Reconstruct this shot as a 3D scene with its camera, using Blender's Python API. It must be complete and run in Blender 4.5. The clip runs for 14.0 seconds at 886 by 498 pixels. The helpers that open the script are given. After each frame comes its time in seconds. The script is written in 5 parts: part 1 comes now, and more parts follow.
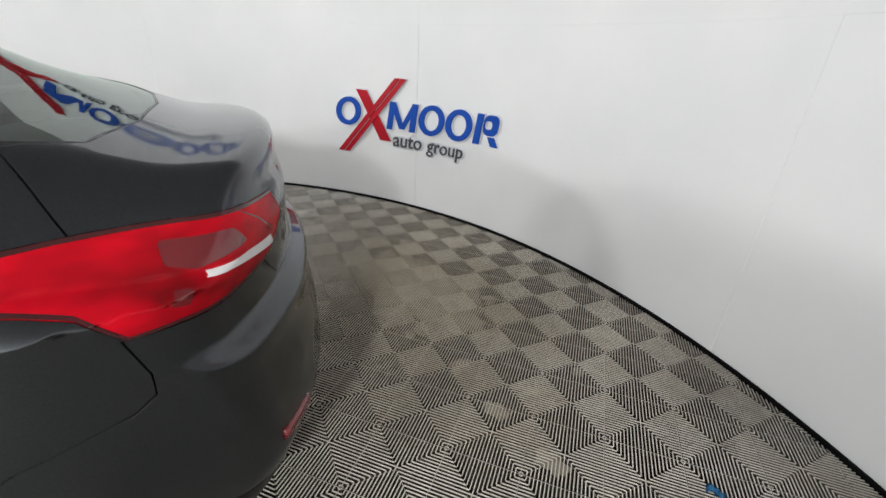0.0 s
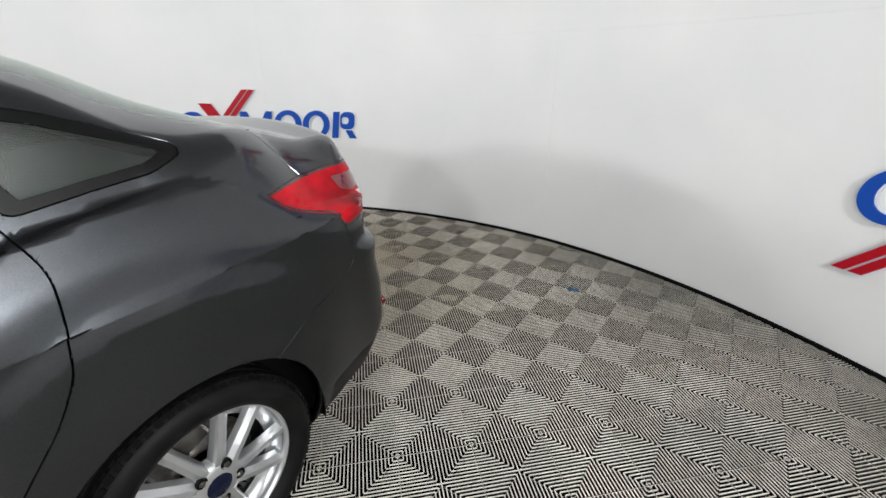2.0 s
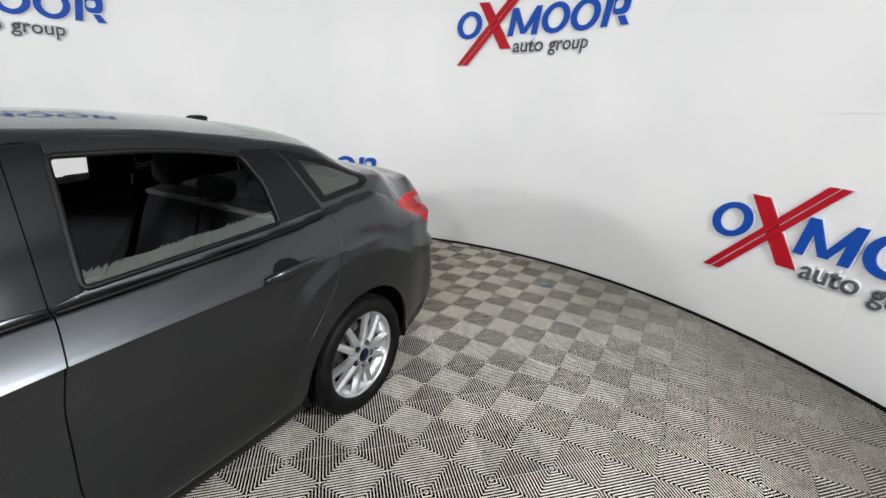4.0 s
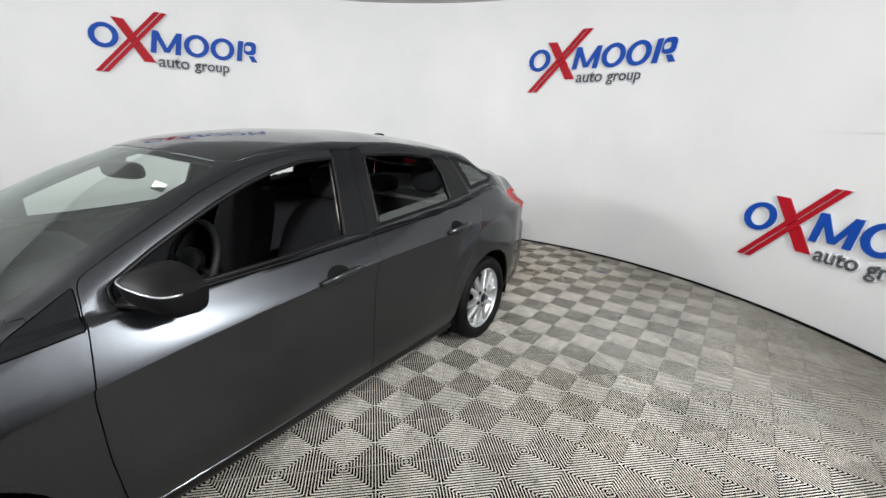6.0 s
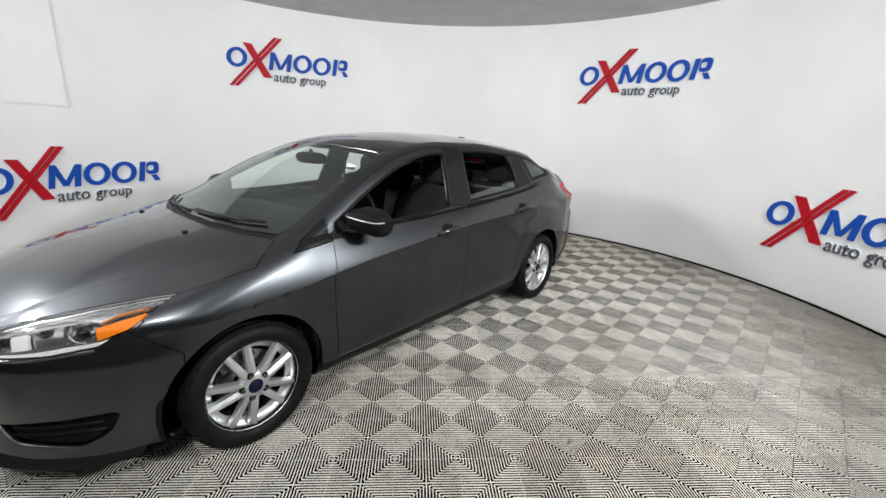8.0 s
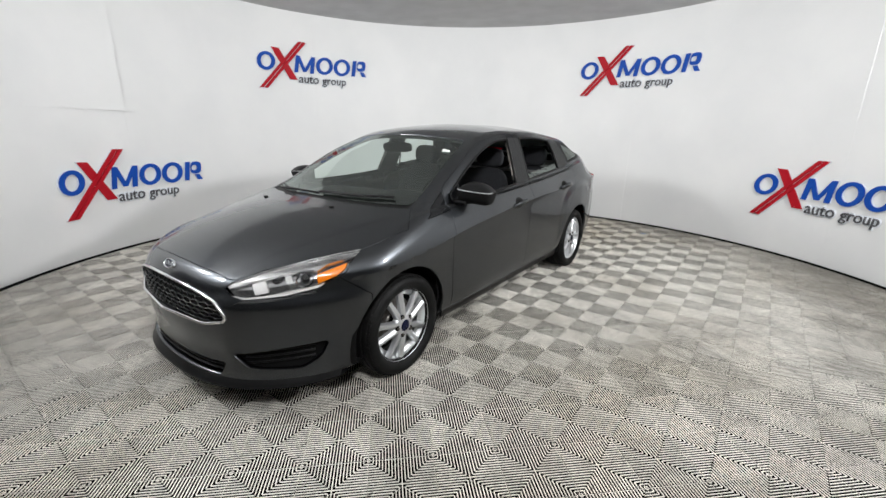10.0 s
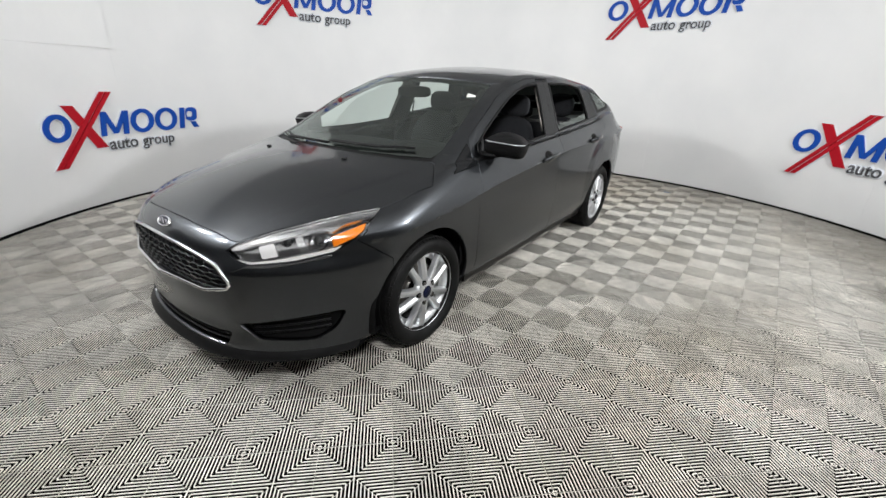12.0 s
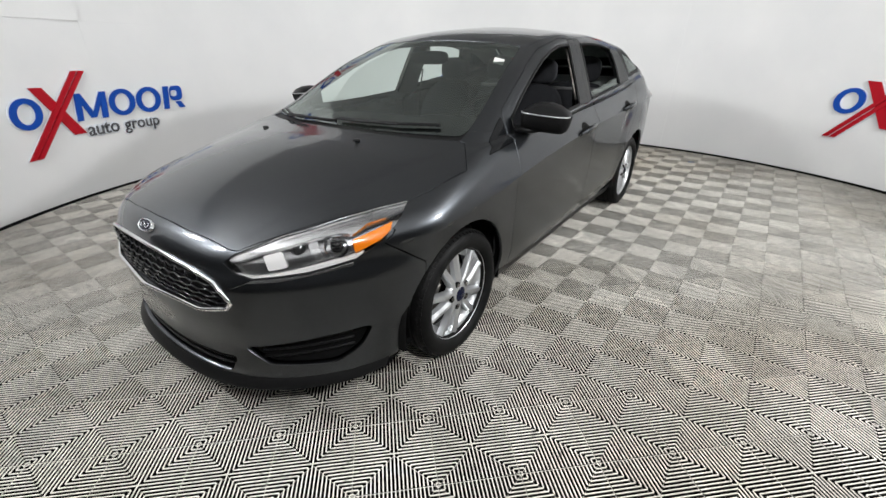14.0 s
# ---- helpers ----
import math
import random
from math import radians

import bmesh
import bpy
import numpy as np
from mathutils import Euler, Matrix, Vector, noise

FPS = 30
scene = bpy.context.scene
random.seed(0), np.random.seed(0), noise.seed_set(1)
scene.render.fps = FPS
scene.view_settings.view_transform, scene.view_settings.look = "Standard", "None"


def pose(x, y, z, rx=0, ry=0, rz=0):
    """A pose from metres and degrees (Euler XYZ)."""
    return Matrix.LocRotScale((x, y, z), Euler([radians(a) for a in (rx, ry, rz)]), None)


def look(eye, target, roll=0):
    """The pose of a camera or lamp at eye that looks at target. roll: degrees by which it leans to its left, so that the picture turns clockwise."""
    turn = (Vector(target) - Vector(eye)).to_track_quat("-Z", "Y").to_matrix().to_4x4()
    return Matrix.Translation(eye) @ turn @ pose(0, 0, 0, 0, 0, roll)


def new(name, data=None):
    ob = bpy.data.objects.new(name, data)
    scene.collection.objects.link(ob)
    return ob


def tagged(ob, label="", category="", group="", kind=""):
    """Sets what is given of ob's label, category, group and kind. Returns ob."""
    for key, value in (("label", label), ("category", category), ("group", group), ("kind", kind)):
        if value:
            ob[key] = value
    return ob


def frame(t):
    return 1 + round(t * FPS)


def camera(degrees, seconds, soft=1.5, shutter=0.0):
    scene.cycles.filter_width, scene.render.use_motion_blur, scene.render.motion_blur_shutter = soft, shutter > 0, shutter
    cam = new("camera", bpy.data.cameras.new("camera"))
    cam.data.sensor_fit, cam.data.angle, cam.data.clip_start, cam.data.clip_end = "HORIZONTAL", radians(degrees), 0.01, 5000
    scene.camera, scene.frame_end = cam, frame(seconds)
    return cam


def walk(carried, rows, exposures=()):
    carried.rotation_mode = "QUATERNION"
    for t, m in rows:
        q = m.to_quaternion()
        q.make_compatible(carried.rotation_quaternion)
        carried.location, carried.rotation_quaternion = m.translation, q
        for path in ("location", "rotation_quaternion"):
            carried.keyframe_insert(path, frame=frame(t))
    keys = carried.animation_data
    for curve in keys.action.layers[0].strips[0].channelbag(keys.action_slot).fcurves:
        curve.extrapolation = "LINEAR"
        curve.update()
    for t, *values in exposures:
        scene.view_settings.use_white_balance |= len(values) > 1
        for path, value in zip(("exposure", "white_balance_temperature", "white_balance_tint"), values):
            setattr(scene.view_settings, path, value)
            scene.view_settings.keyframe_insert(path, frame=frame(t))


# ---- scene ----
cam = camera(93.4, 14.0)
PATH = [
    (0, (1.586, 2.107, 1.351), (-0.033, 2.918, 0.502), 3.1),
    (0.5, (1.689, 1.854, 1.353), (0.273, 2.969, 0.485), 3.2),
    (1, (1.777, 1.599, 1.33), (0.478, 2.84, 0.451), 1.5),
    (1.5, (1.795, 1.344, 1.353), (0.62, 2.722, 0.505), 1.2),
    (2, (1.789, 1.027, 1.342), (0.757, 2.537, 0.532), -0.3),
    (2.5, (1.944, 0.662, 1.396), (0.964, 2.222, 0.618), 2.6),
    (2.7, (2.024, 0.547, 1.429), (1.015, 2.087, 0.648), 2.0),
    (4.8, (2.178, -0.489, 1.488), (1.264, 1.206, 0.949), 1.6),
    (5, (2.225, -0.601, 1.494), (1.286, 1.081, 0.956), 0.7),
    (5.5, (2.253, -0.811, 1.517), (1.234, 0.828, 0.991), 0.5),
    (6, (2.222, -1.168, 1.483), (1.122, 0.407, 0.927), 2.0),
    (6.5, (2.308, -1.434, 1.488), (1.134, 0.081, 0.917), 3.0),
    (7, (2.486, -1.648, 1.462), (1.26, -0.174, 0.892), 3.1),
    (7.2, (2.517, -1.718, 1.474), (1.272, -0.262, 0.899), 3.1),
    (9.3, (2.602, -2.705, 1.461), (1.4, -1.178, 0.988), 1.1),
    (9.5, (2.55, -2.795, 1.443), (1.374, -1.256, 0.944), 0.9),
    (10, (2.351, -2.971, 1.398), (1.199, -1.431, 0.849), 0.9),
    (10.5, (2.256, -3.011, 1.389), (1.104, -1.489, 0.791), 0.9),
    (11, (2.21, -2.867, 1.376), (1.027, -1.392, 0.726), 0.5),
    (11.5, (2.177, -2.804, 1.358), (1.011, -1.339, 0.655), 0.7),
    (12, (2.096, -2.85, 1.345), (0.983, -1.367, 0.593), 1.7),
    (12.5, (1.99, -2.913, 1.322), (0.919, -1.421, 0.531), 2.2),
    (13, (1.894, -2.918, 1.326), (0.818, -1.45, 0.498), 1.0),
    (13.5, (1.823, -2.773, 1.304), (0.73, -1.333, 0.449), -0.3),
    (14, (1.761, -2.679, 1.308), (0.685, -1.231, 0.445), -0.1),
]
walk(cam, [(t, look(eye, target, roll)) for t, eye, target, roll in PATH])


# ---- world and light ----
world = bpy.data.worlds.new("world")
scene.world = world
world.use_nodes = True
world.node_tree.nodes["Background"].inputs[0].default_value = (0.9, 0.95, 1.0, 1)
world.node_tree.nodes["Background"].inputs[1].default_value = 0.02

ROOM = Vector((0.25, 0.15, 0.0))
RADIUS, HEIGHT = 4.03, 3.06
# compact flood lamps high on the wall, behind the walk: degrees round the room, height, watts, spread
for deg, z, watts, spread in ((-108, 2.5, 66, 160), (-52, 2.55, 80, 170), (2, 2.5, 142, 180), (235, 2.6, 42, 180)):
    data = bpy.data.lights.new("wall_flood_lamp", "AREA")
    data.shape, data.size, data.size_y, data.energy, data.color = "RECTANGLE", 0.4, 0.24, watts, (0.985, 0.995, 1.0)
    data.spread = radians(spread)
    a = radians(deg)
    lamp = new("wall_flood_lamp", data)
    lamp.matrix_world = look((ROOM.x + 3.88 * math.cos(a), ROOM.y + 3.88 * math.sin(a), z), (ROOM.x, ROOM.y, 2.3))
scene.view_settings.exposure = 0.01


# ---- materials ----
def material(name, color, rough=0.5, metal=0.0, coat=0.0, spec=0.5):
    m = bpy.data.materials.new(name)
    m.use_nodes = True
    b = m.node_tree.nodes["Principled BSDF"]
    b.inputs["Base Color"].default_value = (*color, 1)
    b.inputs["Roughness"].default_value = rough
    b.inputs["Metallic"].default_value = metal
    b.inputs["Coat Weight"].default_value = coat
    b.inputs["Coat Roughness"].default_value = 0.03
    b.inputs["Specular IOR Level"].default_value = spec
    return m


def node(m, kind, **values):
    n = m.node_tree.nodes.new(kind)
    for key, value in values.items():
        n.inputs[key.replace("_", " ")].default_value = value
    return n


def join(m, a, out, b, inp):
    m.node_tree.links.new(a.outputs[out], b.inputs[inp])


def vary(m, low, high, scale, detail=4.0, socket="Base Color", lo=0.3, hi=0.7, stretch=(1, 1, 1)):
    """Drive a socket of the material by noise at a real-world scale."""
    b = m.node_tree.nodes["Principled BSDF"]
    co = node(m, "ShaderNodeTexCoord")
    mp = node(m, "ShaderNodeMapping", Scale=stretch)
    nz = node(m, "ShaderNodeTexNoise", Scale=scale, Detail=detail)
    rm = node(m, "ShaderNodeValToRGB")
    rm.color_ramp.elements[0].position, rm.color_ramp.elements[1].position = lo, hi
    if isinstance(low, (int, float)):
        low, high = (low,) * 3, (high,) * 3
    rm.color_ramp.elements[0].color, rm.color_ramp.elements[1].color = (*low, 1), (*high, 1)
    join(m, co, "Object", mp, "Vector")
    join(m, mp, "Vector", nz, "Vector")
    join(m, nz, "Fac", rm, "Fac")
    join(m, rm, "Color", b, socket)
    return rm


def relief(m, scale, strength, distance=0.002, detail=3.0):
    b = m.node_tree.nodes["Principled BSDF"]
    co = node(m, "ShaderNodeTexCoord")
    nz = node(m, "ShaderNodeTexNoise", Scale=scale, Detail=detail)
    bp = node(m, "ShaderNodeBump", Strength=strength, Distance=distance)
    join(m, co, "Object", nz, "Vector")
    join(m, nz, "Fac", bp, "Height")
    join(m, bp, "Normal", b, "Normal")


WALL = material("white wall paint", (0.8, 0.8, 0.8), 0.45)
vary(WALL, (0.76, 0.765, 0.765), (0.82, 0.82, 0.815), 1.3, 6)
relief(WALL, 2.2, 0.25, 0.02)
CEIL = material("grey ceiling", (0.55, 0.55, 0.55), 0.9)
vary(CEIL, 0.5, 0.58, 3)
# added dark colour for unseen panels, cuts bounce and reflections at the front
DARK_FRONT = material("dark grey of unseen front panels", (0.05, 0.05, 0.052), 0.6)
vary(DARK_FRONT, 0.04, 0.06, 6)
BLACK = material("black rubber", (0.004, 0.004, 0.0042), 0.65, 0, 0, 0.1)


def floor_material(name, clean, stained, dusty, rough, soiled):
    """Plastic that varies from tile to tile and gathers stains and dust in patches, most of it towards the wall."""
    m = material(name, clean, rough)
    bsdf = m.node_tree.nodes["Principled BSDF"]
    geo = node(m, "ShaderNodeNewGeometry")
    turn = node(m, "ShaderNodeMapping", Location=(-0.148, -0.113, 0), Rotation=(0, 0, -radians(44.8)), Scale=(1 / 0.2832, 1 / 0.2832, 0))
    turn.vector_type = "POINT"
    cell = node(m, "ShaderNodeVectorMath")
    cell.operation = "FLOOR"
    rand = node(m, "ShaderNodeTexWhiteNoise")
    big = node(m, "ShaderNodeTexNoise", Scale=1.1, Detail=6.0, Roughness=0.6)
    fine = node(m, "ShaderNodeTexNoise", Scale=14.0, Detail=8.0, Roughness=0.7)
    away = node(m, "ShaderNodeVectorMath")
    away.operation = "DISTANCE"
    away.inputs[1].default_value = (ROOM.x - 0.7, ROOM.y, 0)
    edge = node(m, "ShaderNodeMapRange", From_Min=2.8, From_Max=4.5, To_Min=-0.10, To_Max=0.46)
    dust = node(m, "ShaderNodeMath")
    dust.operation = "ADD"
    dust_r = node(m, "ShaderNodeMapRange", From_Min=0.60, From_Max=0.95)
    patch = node(m, "ShaderNodeTexNoise", Scale=0.7, Detail=4.0, Roughness=0.55)
    patch_r = node(m, "ShaderNodeMapRange", From_Min=0.45, From_Max=0.7)
    tone = node(m, "ShaderNodeMapRange", To_Min=0.86, To_Max=1.12)
    grain = node(m, "ShaderNodeMapRange", From_Min=0.36, From_Max=0.6, To_Min=0.78, To_Max=1.04)
    both = node(m, "ShaderNodeMath")
    both.operation = "MULTIPLY"
    a, c, s = (node(m, "ShaderNodeMixRGB") for _ in range(3))
    s.blend_type = "MULTIPLY"
    s.inputs[0].default_value = 1.0
    a.inputs[1].default_value, a.inputs[2].default_value, c.inputs[2].default_value = (*clean, 1), (*stained, 1), (*dusty, 1)
    join(m, geo, "Position", turn, "Vector")
    join(m, turn, "Vector", cell, 0)
    join(m, cell, 0, rand, "Vector")
    for n in (big, fine, patch):
        join(m, geo, "Position", n, "Vector")
    join(m, geo, "Position", away, 0)
    join(m, away, "Value", edge, "Value")
    join(m, big, "Fac", dust, 0)
    join(m, edge, 0, dust, 1)
    join(m, dust, 0, dust_r, "Value")
    join(m, patch, "Fac", patch_r, "Value")
    join(m, rand, "Value", tone, "Value")
    join(m, fine, "Fac", grain, "Value")
    join(m, tone, 0, both, 0)
    join(m, grain, 0, both, 1)
    join(m, patch_r, 0, a, 0)
    join(m, dust_r, 0, c, 0)
    join(m, a, 0, c, 1)
    join(m, c, 0, s, 1)
    join(m, both, 0, s, 2)
    # short scuffs that lie along and across the room
    last = s
    for turn_by, low in ((20, 0.62), (110, 0.65)):
        lay = node(m, "ShaderNodeMapping", Rotation=(0, 0, radians(turn_by)), Scale=(55, 9, 1))
        streak = node(m, "ShaderNodeTexNoise", Scale=1.0, Detail=3.0, Roughness=0.6)
        mark_r = node(m, "ShaderNodeMapRange", From_Min=low, From_Max=low + 0.07, To_Min=1.0, To_Max=0.45)
        scuff = node(m, "ShaderNodeMixRGB")
        scuff.blend_type = "MULTIPLY"
        scuff.inputs[0].default_value = 1.0
        join(m, geo, "Position", lay, "Vector")
        join(m, lay, "Vector", streak, "Vector")
        join(m, streak, "Fac", mark_r, "Value")
        join(m, last, 0, scuff, 1)
        join(m, mark_r, 0, scuff, 2)
        last = scuff
    # wet mud drips off the tail and dries on the tiles behind the car
    spot = node(m, "ShaderNodeMapping", Location=(0.5, -4.08, 0), Scale=(1.0, 1.35, 0))
    far = node(m, "ShaderNodeVectorMath")
    far.operation = "LENGTH"
    ragged = node(m, "ShaderNodeTexNoise", Scale=2.6, Detail=6.0, Roughness=0.65)
    reach_r = node(m, "ShaderNodeMapRange", From_Min=0.25, From_Max=0.75, To_Min=-0.5, To_Max=0.5)
    sumup = node(m, "ShaderNodeMath")
    sumup.operation = "ADD"
    mud_r = node(m, "ShaderNodeMapRange", From_Min=2.2, From_Max=0.35, To_Min=0.0, To_Max=0.9)
    mud = node(m, "ShaderNodeMixRGB")
    mud.inputs[2].default_value = (*soiled, 1)
    join(m, geo, "Position", spot, "Vector")
    join(m, spot, "Vector", far, 0)
    join(m, geo, "Position", ragged, "Vector")
    join(m, ragged, "Fac", reach_r, "Value")
    join(m, far, "Value", sumup, 0)
    join(m, reach_r, 0, sumup, 1)
    join(m, sumup, 0, mud_r, "Value")
    join(m, mud_r, 0, mud, 0)
    join(m, last, 0, mud, 1)
    join(m, mud, 0, bsdf, "Base Color")
    return m


TILE = floor_material("ribbed plastic tile", (0.77, 0.742, 0.675), (0.59, 0.55, 0.475), (0.33, 0.31, 0.272), 0.42, (0.42, 0.36, 0.265))
# near-black groove shade put into the colour, along with dust and mud
GROOVE_SHADE = floor_material("tile groove shade and dirt", (0.004, 0.004, 0.0038), (0.006, 0.0058, 0.005), (0.17, 0.16, 0.14), 0.95, (0.12, 0.105, 0.085))
GROOVE_SHADE.node_tree.nodes["Principled BSDF"].inputs["Specular IOR Level"].default_value = 0.1
PAINT = material("dark grey metallic paint", (0.07, 0.072, 0.077), 0.3, 1.0, 1.0)
PAINT.node_tree.nodes["Principled BSDF"].inputs["Coat Roughness"].default_value = 0.06
PAINT.node_tree.nodes["Principled BSDF"].inputs["Coat IOR"].default_value = 1.41
PAINT.node_tree.nodes["Principled BSDF"].inputs["Coat Tint"].default_value = (0.62, 0.64, 0.66, 1)
flake = node(PAINT, "ShaderNodeTexCoord"), node(PAINT, "ShaderNodeTexVoronoi", Scale=1400.0), node(PAINT, "ShaderNodeMixRGB")
flake[2].inputs[1].default_value, flake[2].inputs[2].default_value = (0.060, 0.063, 0.068, 1), (0.112, 0.116, 0.123, 1)
join(PAINT, flake[0], "Object", flake[1], "Vector")
join(PAINT, flake[1], "Color", flake[2], 0)
join(PAINT, flake[2], 0, PAINT.node_tree.nodes["Principled BSDF"], "Base Color")
RED = material("red acrylic", (0.42, 0.005, 0.015), 0.5, 0, 0, 0.2)
BLUE = material("blue acrylic", (0.006, 0.066, 0.38), 0.5, 0, 0, 0.2)
DGREY = material("grey acrylic", (0.09, 0.09, 0.097), 0.5, 0, 0, 0.2)
EDGE = material("white acrylic edge", (0.75, 0.78, 0.82), 0.35)


# ---- mesh helpers ----
def mesh_object(name, bm, mat, smooth=False):
    me = bpy.data.meshes.new(name)
    bm.normal_update()
    bm.to_mesh(me)
    bm.free()
    for m in mat if isinstance(mat, (list, tuple)) else [mat]:
        me.materials.append(m)
    if smooth:
        me.polygons.foreach_set("use_smooth", [True] * len(me.polygons))
    return new(name, me)


def part(name, bm, mat, parent, label="", smooth=False):
    ob = mesh_object(name, bm, mat, smooth)
    ob.parent = parent
    if label:
        tagged(ob, label)
    return ob


def thing(name, label, category, group="", m=None):
    ob = new(name)
    ob.empty_display_size = 0.1
    if m is not None:
        ob.matrix_world = m
    return tagged(ob, label, category, group)


def box(bm, size, m=None, bevel=0.0, segments=2):
    r = bmesh.ops.create_cube(bm, size=1.0, matrix=(m or Matrix()) @ Matrix.Diagonal((*size, 1)))
    if bevel:
        vs = set(r["verts"])
        es = [e for e in bm.edges if e.verts[0] in vs and e.verts[1] in vs]
        bmesh.ops.bevel(bm, geom=es, offset=bevel, segments=segments, profile=0.5, affect="EDGES")
    return r["verts"]


def lathe(bm, profile, steps=48, m=None):
    """Revolve (radius, along) pairs about the local x axis."""
    m = m or Matrix()
    rings = []
    for r, a in profile:
        rings.append([bm.verts.new(m @ Vector((a, r * math.cos(2 * math.pi * k / steps), r * math.sin(2 * math.pi * k / steps)))) for k in range(steps)])
    for p, q in zip(rings, rings[1:]):
        for k in range(steps):
            bm.faces.new((p[k], p[(k + 1) % steps], q[(k + 1) % steps], q[k]))
    return rings


# ---- room ----
def on_wall(deg, z, inset=0.0):
    a = radians(deg)
    return Vector((ROOM.x + (RADIUS - inset) * math.cos(a), ROOM.y + (RADIUS - inset) * math.sin(a), z))


def ring_wall(name, r0, r1, z0, z1, mat, steps=180):
    bm = bmesh.new()
    rows = []
    for r, z in ((r0, z0), (r0, z1), (r1, z1), (r1, z0)):
        rows.append([bm.verts.new((ROOM.x + r * math.cos(2 * math.pi * k / steps), ROOM.y + r * math.sin(2 * math.pi * k / steps), z)) for k in range(steps)])
    rows.append(rows[0])
    for p, q in zip(rows, rows[1:]):
        for k in range(steps):
            bm.faces.new((p[k], q[k], q[(k + 1) % steps], p[(k + 1) % steps]))
    bmesh.ops.recalc_face_normals(bm, faces=bm.faces)
    ob = mesh_object(name, bm, mat, True)
    ob.data.set_sharp_from_angle(angle=radians(40))
    return ob


wall = tagged(ring_wall("wall_round", RADIUS + 0.012, RADIUS + 0.14, -0.05, HEIGHT + 0.1, WALL), "white painted round wall of tall curved panels", "wall", kind="structure")
rng = random.Random(4)
seams = [46.3 + 38.2 * k for k in range(9)] + [406.3]
for a0, a1 in zip(seams, seams[1:]):
    for z0, z1 in ((0.0, 1.5498), (1.5503, HEIGHT + 0.02)):
        bm = bmesh.new()
        lift = [rng.uniform(0.0, 0.0045) for _ in range(4)]
        if z0 > 1 and abs(a0 - 199.1) < 1:
            lift = [0.024, 0.002, 0.016, 0.002]  # a sheet that stands off the wall at its lower corner
        if z0 > 1 and abs(a0 - 46.3) < 1:
            lift = [0.008, 0.002, 0.010, 0.002]
        n = 36
        sheets = []
        for back in (0, 1):
            grid = []
            for i in range(n + 1):
                t = i / n
                col = []
                for z, l0, l1 in ((z0, lift[0], lift[1]), (z1, lift[2], lift[3])):
                    curl = (l0 * (1 - t) ** 6 + l1 * t ** 6) if not back else 0
                    r = RADIUS + (0.0115 if back else 0.0045 - curl)
                    a = radians(a0 + 0.004 + (a1 - a0 - 0.008) * t)
                    col.append(bm.verts.new((ROOM.x + r * math.cos(a), ROOM.y + r * math.sin(a), z)))
                grid.append(col)
            sheets.append(grid)
        for g in sheets:
            for p, q in zip(g, g[1:]):
                bm.faces.new((p[0], p[1], q[1], q[0]))
        f, k = sheets
        for e in (0, n):
            bm.faces.new((f[e][0], f[e][1], k[e][1], k[e][0]))
        for e in (0, 1):
            for p, q, u, v in zip(f, f[1:], k, k[1:]):
                bm.faces.new((p[e], q[e], v[e], u[e]))
        bmesh.ops.recalc_face_normals(bm, faces=bm.faces)
        # lower panels out of view are darkened to hold back bounced light
        ob = mesh_object("wall_panel", bm, DARK_FRONT if 225 < (a0 + a1) / 2 < 340 and z0 < 1 else WALL, True)
        ob.data.set_sharp_from_angle(angle=radians(30))
        ob.parent = wall
skirt = tagged(ring_wall("baseboard", RADIUS - 0.012, RADIUS - 0.001, -0.03, 0.021, BLACK), "thin black strip at the foot of the wall", "baseboard", kind="structure")
bm = bmesh.new()
bmesh.ops.create_circle(bm, cap_ends=True, segments=180, radius=RADIUS + 0.12, matrix=Matrix.Translation((ROOM.x, ROOM.y, HEIGHT)))
r = bmesh.ops.extrude_face_region(bm, geom=bm.faces[:])
bmesh.ops.translate(bm, vec=(0, 0, 0.1), verts=[v for v in r["geom"] if isinstance(v, bmesh.types.BMVert)])
tagged(mesh_object("ceiling", bm, CEIL), "flat grey painted ceiling", "ceiling", kind="structure")
bm = bmesh.new()
bmesh.ops.create_circle(bm, cap_ends=True, segments=180, radius=RADIUS + 0.1, matrix=Matrix.Translation((ROOM.x, ROOM.y, -0.021)))
# the base under the ribs carries the same painted groove shade
floor = tagged(mesh_object("floor", bm, GROOVE_SHADE), "ribbed grey plastic floor tiles laid diagonally", "floor", kind="structure")


